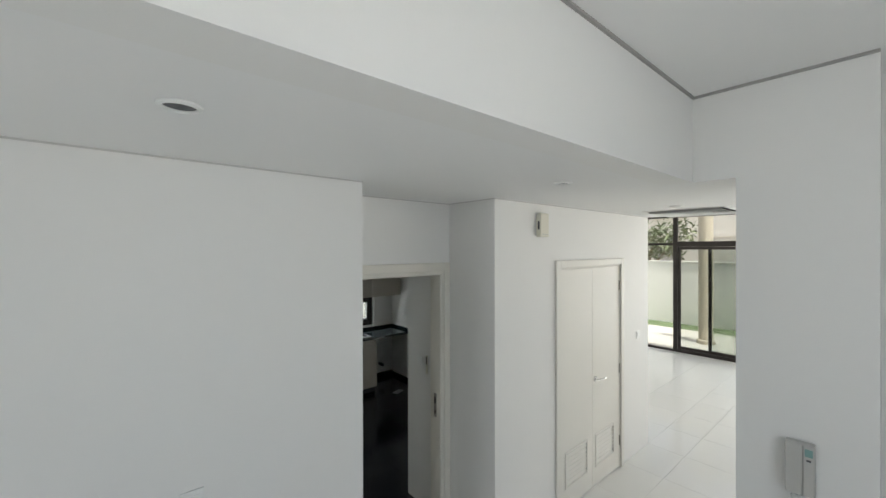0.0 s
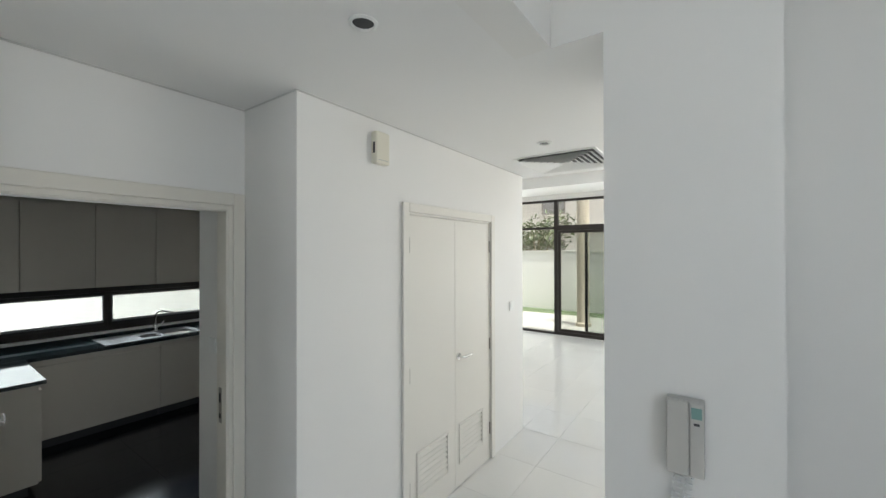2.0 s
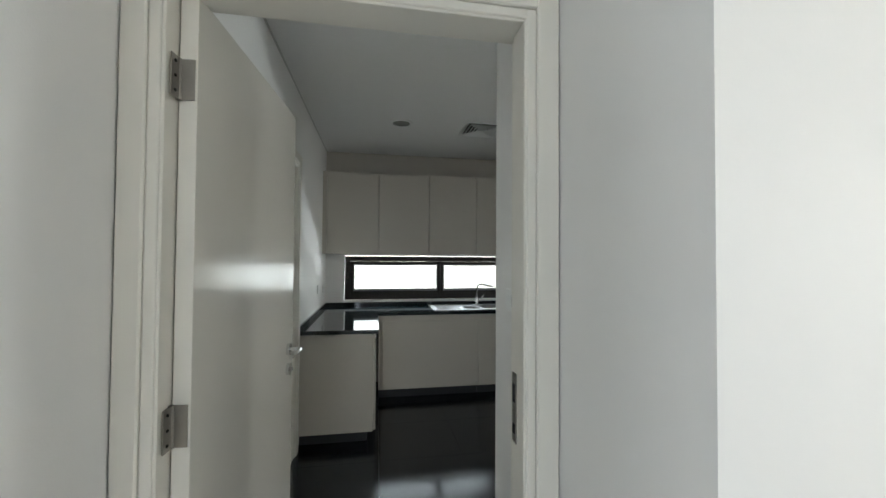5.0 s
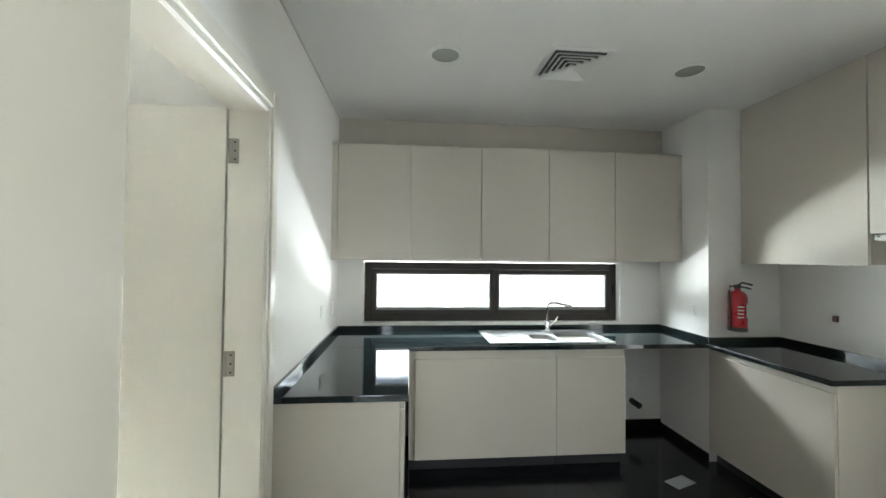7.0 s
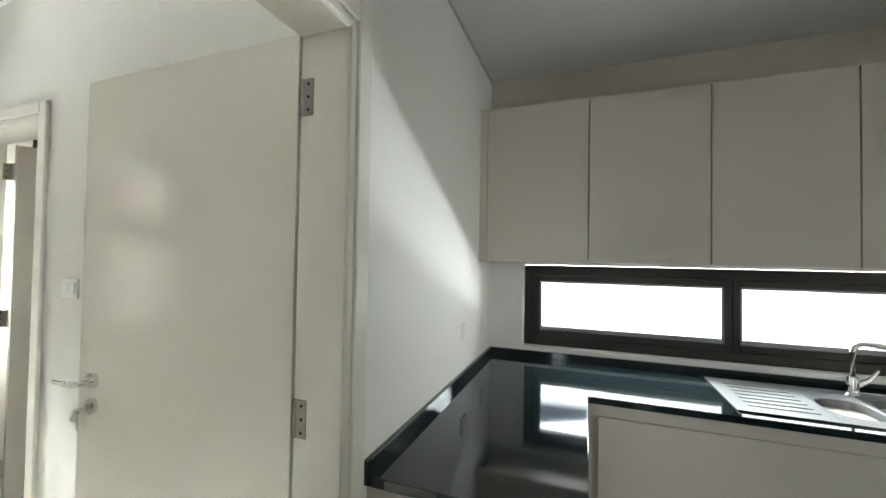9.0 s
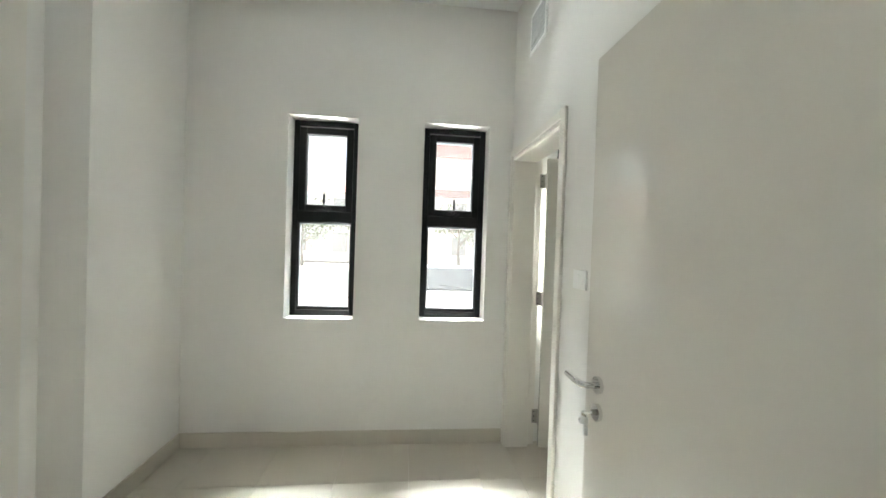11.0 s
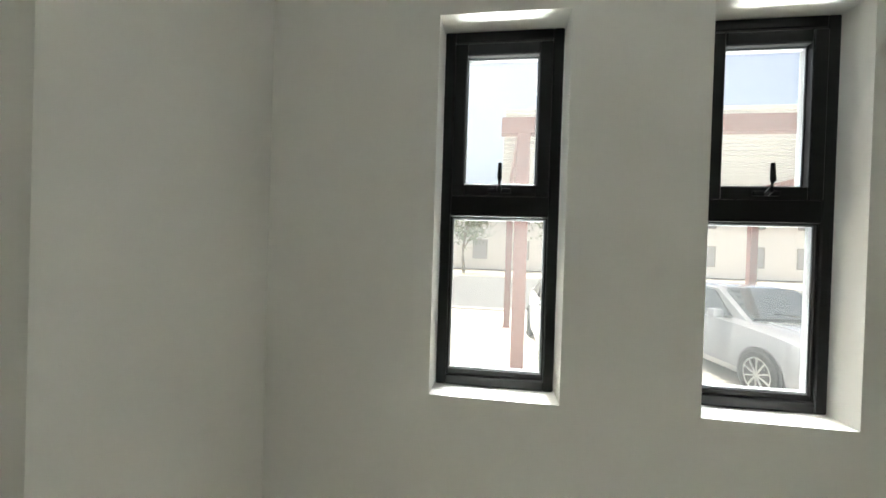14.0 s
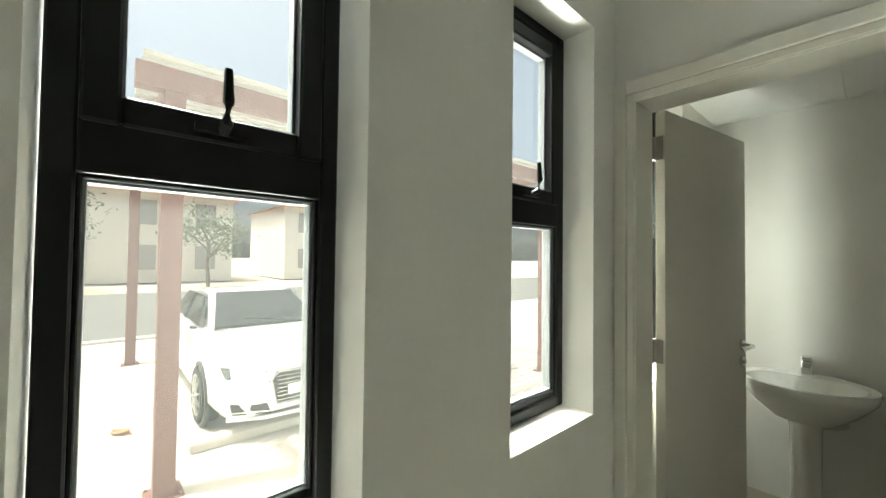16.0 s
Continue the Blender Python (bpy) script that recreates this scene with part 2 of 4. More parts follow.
def join(*bms):
    """All meshes in one bmesh."""
    out = bmesh.new()
    for b in bms:
        m = bpy.data.meshes.new("tmp")
        b.to_mesh(m)
        b.free()
        out.from_mesh(m)
        bpy.data.meshes.remove(m)
    return out


def mesh_of(name, bm, material, smooth=False):
    me = bpy.data.meshes.new(name)
    bm.to_mesh(me)
    bm.free()
    me.materials.append(material)
    if smooth:
        me.shade_smooth()
        me.set_sharp_from_angle(angle=radians(35))
    return me


def part(name, bm, material, parent, label="", smooth=False):
    """One mesh object under a thing or under a part, its points given in the thing's own space."""
    ob = new(name, mesh_of(name, bm, material, smooth))
    ob.parent = parent
    if label:
        tagged(ob, label)
    return ob


def thing(name, label, category, m=None, group="", kind=""):
    ob = new(name)
    ob.empty_display_size = 0.1
    ob.matrix_basis = m or Matrix()
    return tagged(ob, label, category, group, kind)


def solid(name, bm, material, label, category="", kind="structure", smooth=False, group=""):
    return tagged(new(name, mesh_of(name, bm, material, smooth)), label, category, group, kind)


def wall(name, axis, p0, p1, a0, a1, z0, z1, openings, material, label):
    """A wall with thickness p0..p1 across axis, running a0..a1 along the other, with openings (a0, a1, z0, z1) right through."""
    bm = bmesh.new()
    cuts = sorted({a0, a1, *[v for o in openings for v in o[:2]]})
    for s, e in zip(cuts, cuts[1:]):
        spans, z = [], z0
        for o in sorted((o for o in openings if o[0] <= s and o[1] >= e), key=lambda o: o[2]):
            if o[2] > z:
                spans.append((z, o[2]))
            z = o[3]
        if z < z1:
            spans.append((z, z1))
        for b, t in spans:
            if axis == "x":
                box(bm, p0, p1, s, e, b, t)
            else:
                box(bm, s, e, p0, p1, b, t)
    bmesh.ops.remove_doubles(bm, verts=bm.verts, dist=1e-5)
    seen, drop = {}, []
    bm.verts.index_update()
    for f in bm.faces:
        seen.setdefault(tuple(sorted(v.index for v in f.verts)), []).append(f)
    for fs in seen.values():
        if len(fs) > 1:
            drop += fs
    bmesh.ops.delete(bm, geom=drop, context="FACES_ONLY")
    return solid(name, bm, material, label, "wall")


def rect_frame(axis, p0, p1, a0, a1, z0, z1, w, bevel=0.004, wt=None, wb=None):
    """Four bars round a rectangle that stands across axis."""
    wt, wb = wt or w, w if wb is None else wb
    bm = bmesh.new()
    parts = [(a0, a0 + w, z0, z1), (a1 - w, a1, z0, z1), (a0 + w, a1 - w, z1 - wt, z1)]
    if wb:
        parts.append((a0 + w, a1 - w, z0, z0 + wb))
    for s, e, b, t in parts:
        if axis == "x":
            box(bm, p0, p1, s, e, b, t, bevel=bevel, seg=1)
        else:
            box(bm, s, e, p0, p1, b, t, bevel=bevel, seg=1)
    return bm

# ---- plan ----
YC, YK, KY0 = 2.38, 2.866, 3.0          # hall wall, recess wall, kitchen near face
XREC0, XREC1 = 1.19, 2.24               # recess
XP, PY0, PY1 = 2.587, 0.575, 1.06       # pillar face and width
YBULK, H, HH = 1.252, 2.635, 3.086      # bulkhead, low and high ceilings
XL, YW, XCOL, YCOL, XKR = 1.192, 6.415, 4.003, 5.856, 4.58   # kitchen
XR1, XW, YB, YB1 = 1.05, -1.475, 4.955, 5.17                 # maid room
YR0, YPIER, XPIER, HR = 2.45, 2.668, -0.677, 3.3
XLW, LY0, LY1, HL = 9.455, -2.2, 6.415, 3.3                  # living room
BACKX = -3.0

# ---- setting: walls ----
wall("wall_hall", "y", YC, YR0, BACKX, XREC0, -0.1, HR, [], PAINT, "plain white painted wall beside the stairs")
wall("wall_recess_side", "x", XR1, XREC0, YR0, YK, -0.1, HR, [], PAINT, "white painted side of the kitchen door recess")
wall("wall_kitchen_door", "y", YK, KY0, XR1, XREC1, -0.1, HR, [(1.245, 2.195, -0.1, 2.12)], PAINT, "white wall with the kitchen doorway in it")
wall("wall_closet", "y", YC, KY0, XREC1, 4.9, -0.1, HR, [(3.055, 4.18, 0.0, 2.105)], PAINT, "white wall with the cupboard doors in it")
# Back coloured black so gaps and louvres read as shaded.
solid("wall_closet_back", boxes((3.06, 4.175, 2.52, 2.56, 0, 2.1)), SHADEBLACK, "cupboard back coloured black for the shade inside", "wall")
solid("wall_kitchen_return", boxes((2.26, 2.40, KY0, 3.47, -0.1, H - 0.006)), PAINT, "short white return wall inside the kitchen door", "wall")
wall("wall_maid_kitchen", "x", XR1, XL, KY0, YW, -0.1, HR, [(3.90, 4.826, -0.1, 2.11)], PAINT, "white wall between kitchen and small room")
wall("wall_kitchen_window", "y", YW, YW + 0.2, XR1, 4.9, -0.1, HR, [(1.40, 3.635, 0.935, 1.45)], PAINT, "white kitchen wall with a long low window")
# The opening is out of view, added for a fill lamp.
wall("wall_kitchen_right", "x", XKR, 4.9, KY0, YW, -0.1, HR, [(3.2, 4.25, 0.0, 2.1)], PAINT, "white kitchen side wall")
solid("column_kitchen", boxes((XCOL, XKR, YCOL, YW, -0.1, HR)), PAINT, "white boxed column in the kitchen corner", "column")
# Unseen wall added above the kitchen to throw shade on the side yard.
solid("wall_upper_north", boxes((XW - 0.22, XLW + 0.2, YW, YW + 0.2, 3.72, 6.7)), PAINT, "unseen wall added to shade the side yard", "wall")
# small room and washroom
wall("wall_windows", "x", XW - 0.22, XW, YR0, YW + 0.2, -0.5, HR + 0.3,
     [(3.343, 3.824, 0.905, 2.342), (4.297, 4.778, 0.905, 2.342), (5.30, 5.78, 0.905, 2.342)], PAINT_ROOM, "greyish white wall with tall narrow windows")
wall("wall_room_back", "y", YC + 0.0, YR0 + 0.004, XW - 0.22, XW, -0.5, HR, [], PAINT_ROOM, "white end of the hall wall")
solid("pier_room", boxes((XW, XPIER, YR0, YPIER, -0.1, HR)), PAINT_ROOM, "white boxed pier in the room corner", "column")
solid("wall_room_lining", boxes((XPIER, XR1, YR0, YR0 + 0.012, -0.1, HR)), PAINT_ROOM, "off-white painted room wall", "wall")
wall("wall_washroom", "y", YB, YB1, XW, XR1, -0.1, HR, [(-1.458, -0.55, -0.1, 2.152)], PAINT_ROOM, "off-white wall with the washroom doorway")
wall("wall_washroom_side", "x", 0.25, 0.37, YB1, YW, -0.1, HR, [], PAINT_ROOM, "plain washroom side wall")
wall("wall_washroom_end", "y", YW, YW + 0.2, XW, XR1, -0.1, HR, [], PAINT_ROOM, "pale washroom wall behind the basin")
# stairwell, pillar, bulkhead
solid("pillar", boxes((XP, 3.1, PY0, PY1, -0.1, H), (XP, 3.1, PY0, YBULK, H, HH)), PAINT, "white pillar at the foot of the stairs", "column")
solid("bulkhead", boxes((BACKX, XP, YBULK, YBULK + 0.15, H, 4.6)), PAINT, "white bulkhead along the stairwell ceiling", "wall")
wall("wall_stair_end", "x", 2.95, 3.1, -1.0, PY0, -0.1, 4.9, [], PAINT, "bluish white wall past the pillar")
solid("wall_stair_upper", boxes((2.95, 3.1, PY0, YBULK + 0.15, HH, 4.9)), PAINT, "white wall over the pillar", "wall")
# Opening added where it is never seen, to hold the stair fill lamp.
wall("wall_stair_side", "y", -1.15, -1.0, BACKX, 3.1, -0.1, 4.9, [(-0.4, 1.3, 1.35, 2.85)], PAINT, "white stairwell side wall with an added unseen opening")
wall("wall_back", "x", BACKX - 0.2, BACKX, -1.0, YC, -0.1, 4.9, [(1.35, 2.25, 0.0, 2.4)], PAINT, "white wall behind the stairs with the entrance opening")
# living room
wall("wall_living_window", "x", XLW, XLW + 0.2, LY0, LY1, -0.3, 3.7, [(0.35, 5.3, 0.0, 2.985)], PAINT, "white wall round the wide garden glazing")
# Unseen wide opening added so that a fill lamp can light the living room.
wall("wall_living_south", "y", LY0 - 0.15, LY0, 3.1, XLW + 0.2, -0.1, 3.7, [(5.0, 8.6, 0.0, 2.9)], PAINT, "white living room side wall")
wall("wall_living_north", "y", LY1, LY1 + 0.2, 4.9, XLW + 0.2, -0.1, 3.7, [], PAINT, "white living room far side wall")
wall("wall_living_west", "x", 2.95, 3.1, LY0, -1.15, -0.1, 3.7, [], PAINT, "white living room end wall")

# ---- setting: ceilings ----
solid("ceiling_hall", boxes((BACKX, XP, YBULK + 0.15, YC, H, H + 0.1), (XREC0, XREC1, YC, YK, H, H + 0.1), (XP, 4.92, PY1 + 0.19, YC, H, H + 0.1),
                           (XP, 3.1, PY1, PY1 + 0.19, H - 0.0005, H), (3.1, 4.92, -2.2, PY1 + 0.19, H, H + 0.1)), CEIL, "flat white hall ceiling", "ceiling")
solid("ceiling_edge", boxes((4.92, 5.0, LY0, YC, H, HL), (4.9, 5.0, YC, LY1, H + 0.2, HL)), CEIL, "white step up to the living room ceiling", "ceiling")
solid("ceiling_stairwell", boxes((BACKX, 2.587, -1.0, YBULK, HH + 0.012, HH + 0.3), (2.587, 2.95, 0.36, PY0, HH + 0.012, HH + 0.3)), CEIL, "flat white stairwell ceiling", "ceiling")
# Solid strip whose grey stands for the gap's shade.
solid("trim_stairwell_gap", boxes((BACKX, XP, YBULK - 0.012, YBULK, HH, HH + 0.012), (XP - 0.012, XP, PY0, YBULK - 0.012, HH, HH + 0.012)), GAPSHADE, "narrow strip under the ceiling, coloured grey for gap shade", "trim")
solid("ceiling_upper", boxes((BACKX, 3.1, -1.15, YBULK + 0.15, 4.9, 5.0)), CEIL, "white ceiling of the upper storey", "ceiling")
solid("ceiling_living", boxes((4.92, XLW + 0.2, LY0, LY1, HL, HL + 0.1)), CEIL, "flat white living room ceiling", "ceiling")
solid("ceiling_living_beam", boxes((8.4, XLW, LY0, LY1, 3.09, HL)), CEIL, "white boxed beam along the glazing", "ceiling")
solid("ceiling_kitchen", boxes((XL, XKR, KY0, YW, H - 0.005, H + 0.1)), CEIL, "flat white kitchen ceiling", "ceiling")
solid("ceiling_room", boxes((XW, XR1, YR0, YB, HR - 0.1, HR)), CEIL, "flat white room ceiling", "ceiling")
# washroom ceiling of square panels with open joints
bm = bmesh.new()
for i in range(3):
    for j in range(3):
        x0, y0 = XW + i * 0.6, YB1 + j * 0.6
        if y0 < YW:
            box(bm, x0 + 0.002, min(x0 + 0.598, 0.25), y0 + 0.002, min(y0 + 0.598, YW), 2.36, 2.375)
box(bm, XW, 0.25, YB1, YW, 2.376, 2.40)
solid("ceiling_washroom", bm, CEIL, "white panel ceiling with fine joints", "ceiling")

# ---- setting: skirtings and gaps ----
solid("baseboard_room", boxes((XW, XW + 0.012, YPIER, YB, 0, 0.1), (XW, XPIER + 0.012, YPIER, YPIER + 0.012, 0, 0.1), (XPIER, XPIER + 0.012, YR0 + 0.012, YPIER, 0, 0.1),
                              (XPIER + 0.012, XR1, YR0 + 0.012, YR0 + 0.024, 0, 0.1), (-0.48, XR1, YB - 0.012, YB, 0, 0.1)), BEIGETILE, "beige ceramic skirting", "baseboard")
solid("baseboard_washroom", boxes((XW, 0.25, YW - 0.012, YW, 0, 0.1)), BEIGETILE, "beige ceramic washroom skirting", "baseboard")
solid("baseboard_kitchen", boxes((3.34, XCOL, YW - 0.012, YW, 0, 0.085), (XCOL - 0.012, XCOL, YCOL, YW - 0.012, 0, 0.06)), BLACKTILE, "black tiled skirting in the appliance gap", "baseboard")
# Solid strips, paler grey for the fainter shade in the hall and kitchen gaps.
solid("trim_ceiling_gap", boxes((BACKX, XREC0, YC - 0.006, YC, H - 0.007, H - 0.001), (XREC1, 4.9, YC - 0.006, YC, H - 0.007, H - 0.001),
                                (XREC0, XREC1, YK - 0.006, YK, H - 0.007, H - 0.001), (XREC1 - 0.006, XREC1, YC, YK - 0.006, H - 0.007, H - 0.001),
                                (XL, XL + 0.008, KY0, YW, H - 0.016, H - 0.006)), GAPSHADE_PALE, "fine strip under the ceiling, coloured grey for gap shade", "trim")

# ---- setting: floors ----
solid("floor_base", boxes((BACKX, XLW + 0.2, LY0, LY1 + 0.2, -0.1, -0.012)), GROUT, "pale cement bed under the tiles", "floor")

# ---- stairs ----
stairs = thing("staircase", "pale stone stairs between white walls", "stairs", kind="structure")
for i, (x0, x1) in enumerate(((-3.0, 0.45), (0.45, 0.71), (0.71, 0.97), (0.97, 1.23), (1.23, 1.49))):
    z = 0.85 - 0.17 * i
    part("riser_block", boxes((x0, x1, -1.0, 1.2, 0.0, z - 0.03)), PAINT, stairs)
    part("tread", boxes((x0, x1 + 0.02, -1.0, 1.2, z - 0.03, z), bevel=0.006), WHITETILE, stairs, "polished pale stone tread")

# upper flight seen past the pillar
flight = thing("upper_balustrade", "white upper landing edge with a dark handrail", "balustrade", kind="structure")
part("panel", boxes((2.925, 2.948, -0.6, 0.283, 2.905, 3.6), bevel=0.002), WHITEMETAL, flight, "bright white infill panel")
for z in (3.112, 3.235):
    part("rail", ring_loft([[(x, 0.40, z + 0.04 + d) for x, d in ((2.86, 0), (2.915, 0), (2.915, 0.05), (2.86, 0.05))], [(x, -0.6, z - 0.50 + d) for x, d in ((2.86, 0), (2.915, 0), (2.915, 0.05), (2.86, 0.05))]]), GREYRAIL, flight, "grey-brown painted rail")
for y in (0.155, -0.25):
    part("baluster", boxes((2.916, 2.924, y - 0.02, y + 0.02, 2.91, 3.5)), GREYRAIL, flight)


# ---- doors ----
def lever(parent, x, y, z, side, way, face="x", key=False, lock=True):
    """Lever on a round rose with a cylinder plate below. side: which way it stands out; way: which way the lever points."""
    def at(out, along, up):
        return (x + side * out, y + way * along, z + up) if face == "x" else (x + way * along, y + side * out, z + up)
    h = part("handle", tube([at(0.0, 0, 0), at(0.012, 0, 0)], 0.026, 20), CHROME, parent, "satin chrome lever handle", smooth=True)
    part("lever", tube([at(0.010, 0, 0), at(0.045, 0, 0), at(0.055, 0.012, 0), at(0.055, 0.06, -0.002), at(0.05, 0.125, -0.004)], [0.010, 0.010, 0.011, 0.010, 0.009], 12), CHROME, h, smooth=True)
    if not lock:
        return
    e = part("escutcheon", tube([at(0.0, 0, -0.085), at(0.012, 0, -0.085)], 0.026, 20), CHROME, parent, smooth=True)
    part("cylinder", tube([at(0.010, 0, -0.085), at(0.022, 0, -0.085)], 0.009, 10), HINGE, e)
    if key:
        part("key", join(tube([at(0.02, 0, -0.085), at(0.045, 0, -0.085)], 0.0035, 8), tube([at(0.045, 0, -0.085), at(0.048, 0.012, -0.12)], 0.010, 8),
                         tube([at(0.04, 0, -0.10), at(0.045, -0.01, -0.15)], 0.007, 8)), STEEL, e, "small bunch of keys")


def hinge(parent, x, y, z, face):
    """Butt hinge: knuckle, two leaves and screws."""
    h = part("hinge", tube([(x, y, z - 0.05), (x, y, z + 0.05)], 0.007, 10), HINGE, parent, "dull steel butt hinge", smooth=True)
    if face == "y":
        part("leaf_plate", boxes((x + 0.004, x + 0.036, y - 0.004, y - 0.001, z - 0.05, z + 0.05), (x - 0.003, x - 0.001, y + 0.004, y + 0.034, z - 0.05, z + 0.05)), HINGE, h)
        part("screw", join(*[tube([(x + 0.022, y - 0.006, z + d), (x + 0.022, y - 0.003, z + d)], 0.004, 8) for d in (-0.035, 0.0, 0.035)]), ALU, h)
    else:
        part("leaf_plate", boxes((x + 0.001, x + 0.004, y - 0.036, y - 0.004, z - 0.05, z + 0.05), (x + 0.004, x + 0.036, y + 0.001, y + 0.003, z - 0.05, z + 0.05)), HINGE, h)
        part("screw", join(*[tube([(x + 0.003, y - 0.022, z + d), (x + 0.006, y - 0.022, z + d)], 0.004, 8) for d in (-0.035, 0.0, 0.035)]), ALU, h)


def door_frame(name, label, axis, p0, p1, a0, a1, top, w=0.075, out=0.018, sides=(1, 1), lining=0.035, cut=(None, None)):
    """Lining through the wall with a stepped architrave on each face. a0..a1, top: the clear opening."""
    f = thing(name, label, "door frame", kind="structure")
    part("lining", rect_frame(axis, p0 - 0.004, p1 + 0.004, a0 - lining, a1 + lining, 0.0, top + lining, lining, 0.003, wb=0), DOOR, f)
    lo = a0 - lining - w + 0.012 if cut[0] is None else cut[0]
    hi = a1 + lining + w - 0.012 if cut[1] is None else cut[1]
    for face, on in ((p0, sides[0]), (p1, sides[1])):
        if not on:
            continue
        s = -1 if face == p0 else 1
        q = sorted((face, face + s * out))
        r = sorted((face, face + s * (out + 0.008)))
        bm = bmesh.new()
        for (e0, e1), t1, (d0, d1) in (((lo, hi), top + lining + w - 0.012, q),):
            i0, i1, it = a0 - 0.012 - 0.02, a1 + 0.012 + 0.02, top + 0.012 + 0.02
            for s0, s1, b, t in ((e0, i0, 0, t1), (i1, e1, 0, t1), (i0, i1, it, t1)):
                if s1 - s0 > 0.004:
                    dims = (d0, d1, s0, s1, b, t) if axis == "x" else (s0, s1, d0, d1, b, t)
                    box(bm, *dims, bevel=0.004, seg=1)
            # inner bead, thinner
            g0, g1 = (d0 + 0.008, d1) if s < 0 else (d0, d1 - 0.008)
            for s0, s1, b, t in ((i0, a0 - 0.006, 0, it), (a1 + 0.006, i1, 0, it), (a0 - 0.006, a1 + 0.006, top + 0.006, it)):
                dims = (g0, g1, s0, s1, b, t) if axis == "x" else (s0, s1, g0, g1, b, t)
                box(bm, *dims, bevel=0.003, seg=1)
        part("architrave", bm, DOOR, f)
    return f


kf = door_frame("door_frame_kitchen", "cream painted timber frame of the kitchen door", "y", YK, KY0 - 0.055, 1.28, 2.142, 2.066, cut=(XREC0 + 0.004, XREC1 - 0.004), sides=(1, 0))
part("rebate", rect_frame("y", KY0 - 0.05, KY0 + 0.012, 1.246, 2.192, 0.0, 2.118, 0.03, 0.002, wb=0), DOOR, kf)
st = part("strike_plate", boxes((2.1395, 2.143, 2.912, 2.942, 0.925, 1.115), bevel=0.001), HINGE, kf, "dark steel lock strike")
# Black plates stand for the shade in the strike's holes.
part("keep", boxes((2.138, 2.1398, 2.92, 2.936, 1.035, 1.085), (2.138, 2.1398, 2.92, 2.936, 0.95, 0.975)), SHADEBLACK, st)
kd = thing("door_kitchen", "cream flush kitchen door standing wide open", "door", pose(1.285, 2.915, 0, 0, 0, -4.3), kind="structure")
part("leaf", boxes((-0.002, 0.04, 0.006, 0.836, 0.008, 2.072), bevel=0.002), DOORLEAF, kd)
lever(kd, 0.04, 0.765, 1.03, 1, -1, "x")
lever(kd, -0.002, 0.765, 1.03, -1, -1, "x")
for z in (1.86, 1.03, 0.22):
    hinge(kd, 0.0, 0.0, z, "x")

door_frame("door_frame_room", "cream painted timber frame of the small room door", "x", XR1, XL, 3.935, 4.79, 2.075, cut=(None, 4.885))
rd = thing("door_room", "cream flush room door standing open with keys in it", "door", kind="structure")
part("leaf", boxes((0.105, 1.035, 4.792, 4.832, 0.008, 2.09), bevel=0.002), DOORLEAF, rd)
lever(rd, 0.19, 4.792, 1.045, -1, -1, "y", key=True)
for z in (1.91, 1.055, 0.22):
    hinge(rd, 1.052, 4.791, z, "y")

wf = door_frame("door_frame_washroom", "cream painted timber frame of the washroom door", "y", YB, YB1 - 0.055, -1.392, -0.585, 2.083, w=0.06, cut=(XW + 0.004, None), sides=(1, 0))
part("rebate", rect_frame("y", YB1 - 0.05, YB1 + 0.004, -1.457, -0.552, 0.0, 2.15, 0.028, 0.002, wb=0), DOOR, wf)
wd = thing("door_washroom", "cream flush washroom door standing open", "door", pose(-1.41, 5.187, 0, 0, 0, -9.4), kind="structure")
part("leaf", boxes((0.0, 0.04, 0.010, 0.806, 0.008, 2.11), bevel=0.002), DOORLEAF, wd)
lever(wd, 0.038, 0.75, 1.04, 1, -1, "x")
lever(wd, -0.002, 0.75, 1.04, -1, -1, "x")
for z in (1.95, 1.088, 0.22):
    hinge(wd, 0.0, 0.0, z, "x")

# service cupboard
cd = thing("closet_doors", "pair of closed cream cupboard doors with low louvres", "cupboard doors", kind="structure")
fr = part("door_frame", rect_frame("y", YC - 0.02, YC, 2.995, 4.245, 0.0, 2.17, 0.062, 0.004, wb=0), CLOSET, cd)
part("stop", rect_frame("y", YC - 0.001, YC + 0.08, 3.055, 4.18, 0.0, 2.105, 0.012, 0.002, wb=0), CLOSET, fr)
for x0, x1, lx0, lx1 in ((3.069, 3.6165, 3.165, 3.51), (3.6195, 4.162, 3.69, 4.035)):
    leaf = part("leaf", boxes((x0, lx0, YC, YC + 0.04, 0.008, 2.09), (lx1, x1, YC, YC + 0.04, 0.008, 2.09), (lx0, lx1, YC, YC + 0.04, 0.475, 2.09), (lx0, lx1, YC, YC + 0.04, 0.008, 0.20)), CLOSET, cd)
    part("louvre_frame", rect_frame("y", YC - 0.008, YC + 0.002, lx0 - 0.02, lx1 + 0.02, 0.18, 0.495, 0.022, 0.003), CLOSET, leaf)
    for k in range(7):
        z = 0.205 + k * 0.0385
        bm = bmesh.new()
        vs = [bm.verts.new(p) for xx in (lx0, lx1) for p in ((xx, YC - 0.003, z), (xx, YC - 0.003, z + 0.006), (xx, YC + 0.022, z + 0.031), (xx, YC + 0.022, z + 0.025))]
        for q in ((0, 1, 5, 4), (1, 2, 6, 5), (2, 3, 7, 6), (3, 0, 4, 7), (3, 2, 1, 0), (4, 5, 6, 7)):
            bm.faces.new([vs[i] for i in q])
        part("slat", bm, CLOSET, leaf)
for x in (3.0675, 4.1675):
    for z in (1.89, 1.03, 0.28):
        part("hinge", tube([(x, YC - 0.004, z - 0.05), (x, YC - 0.004, z + 0.05)], 0.006, 8), HINGE, cd, smooth=True)
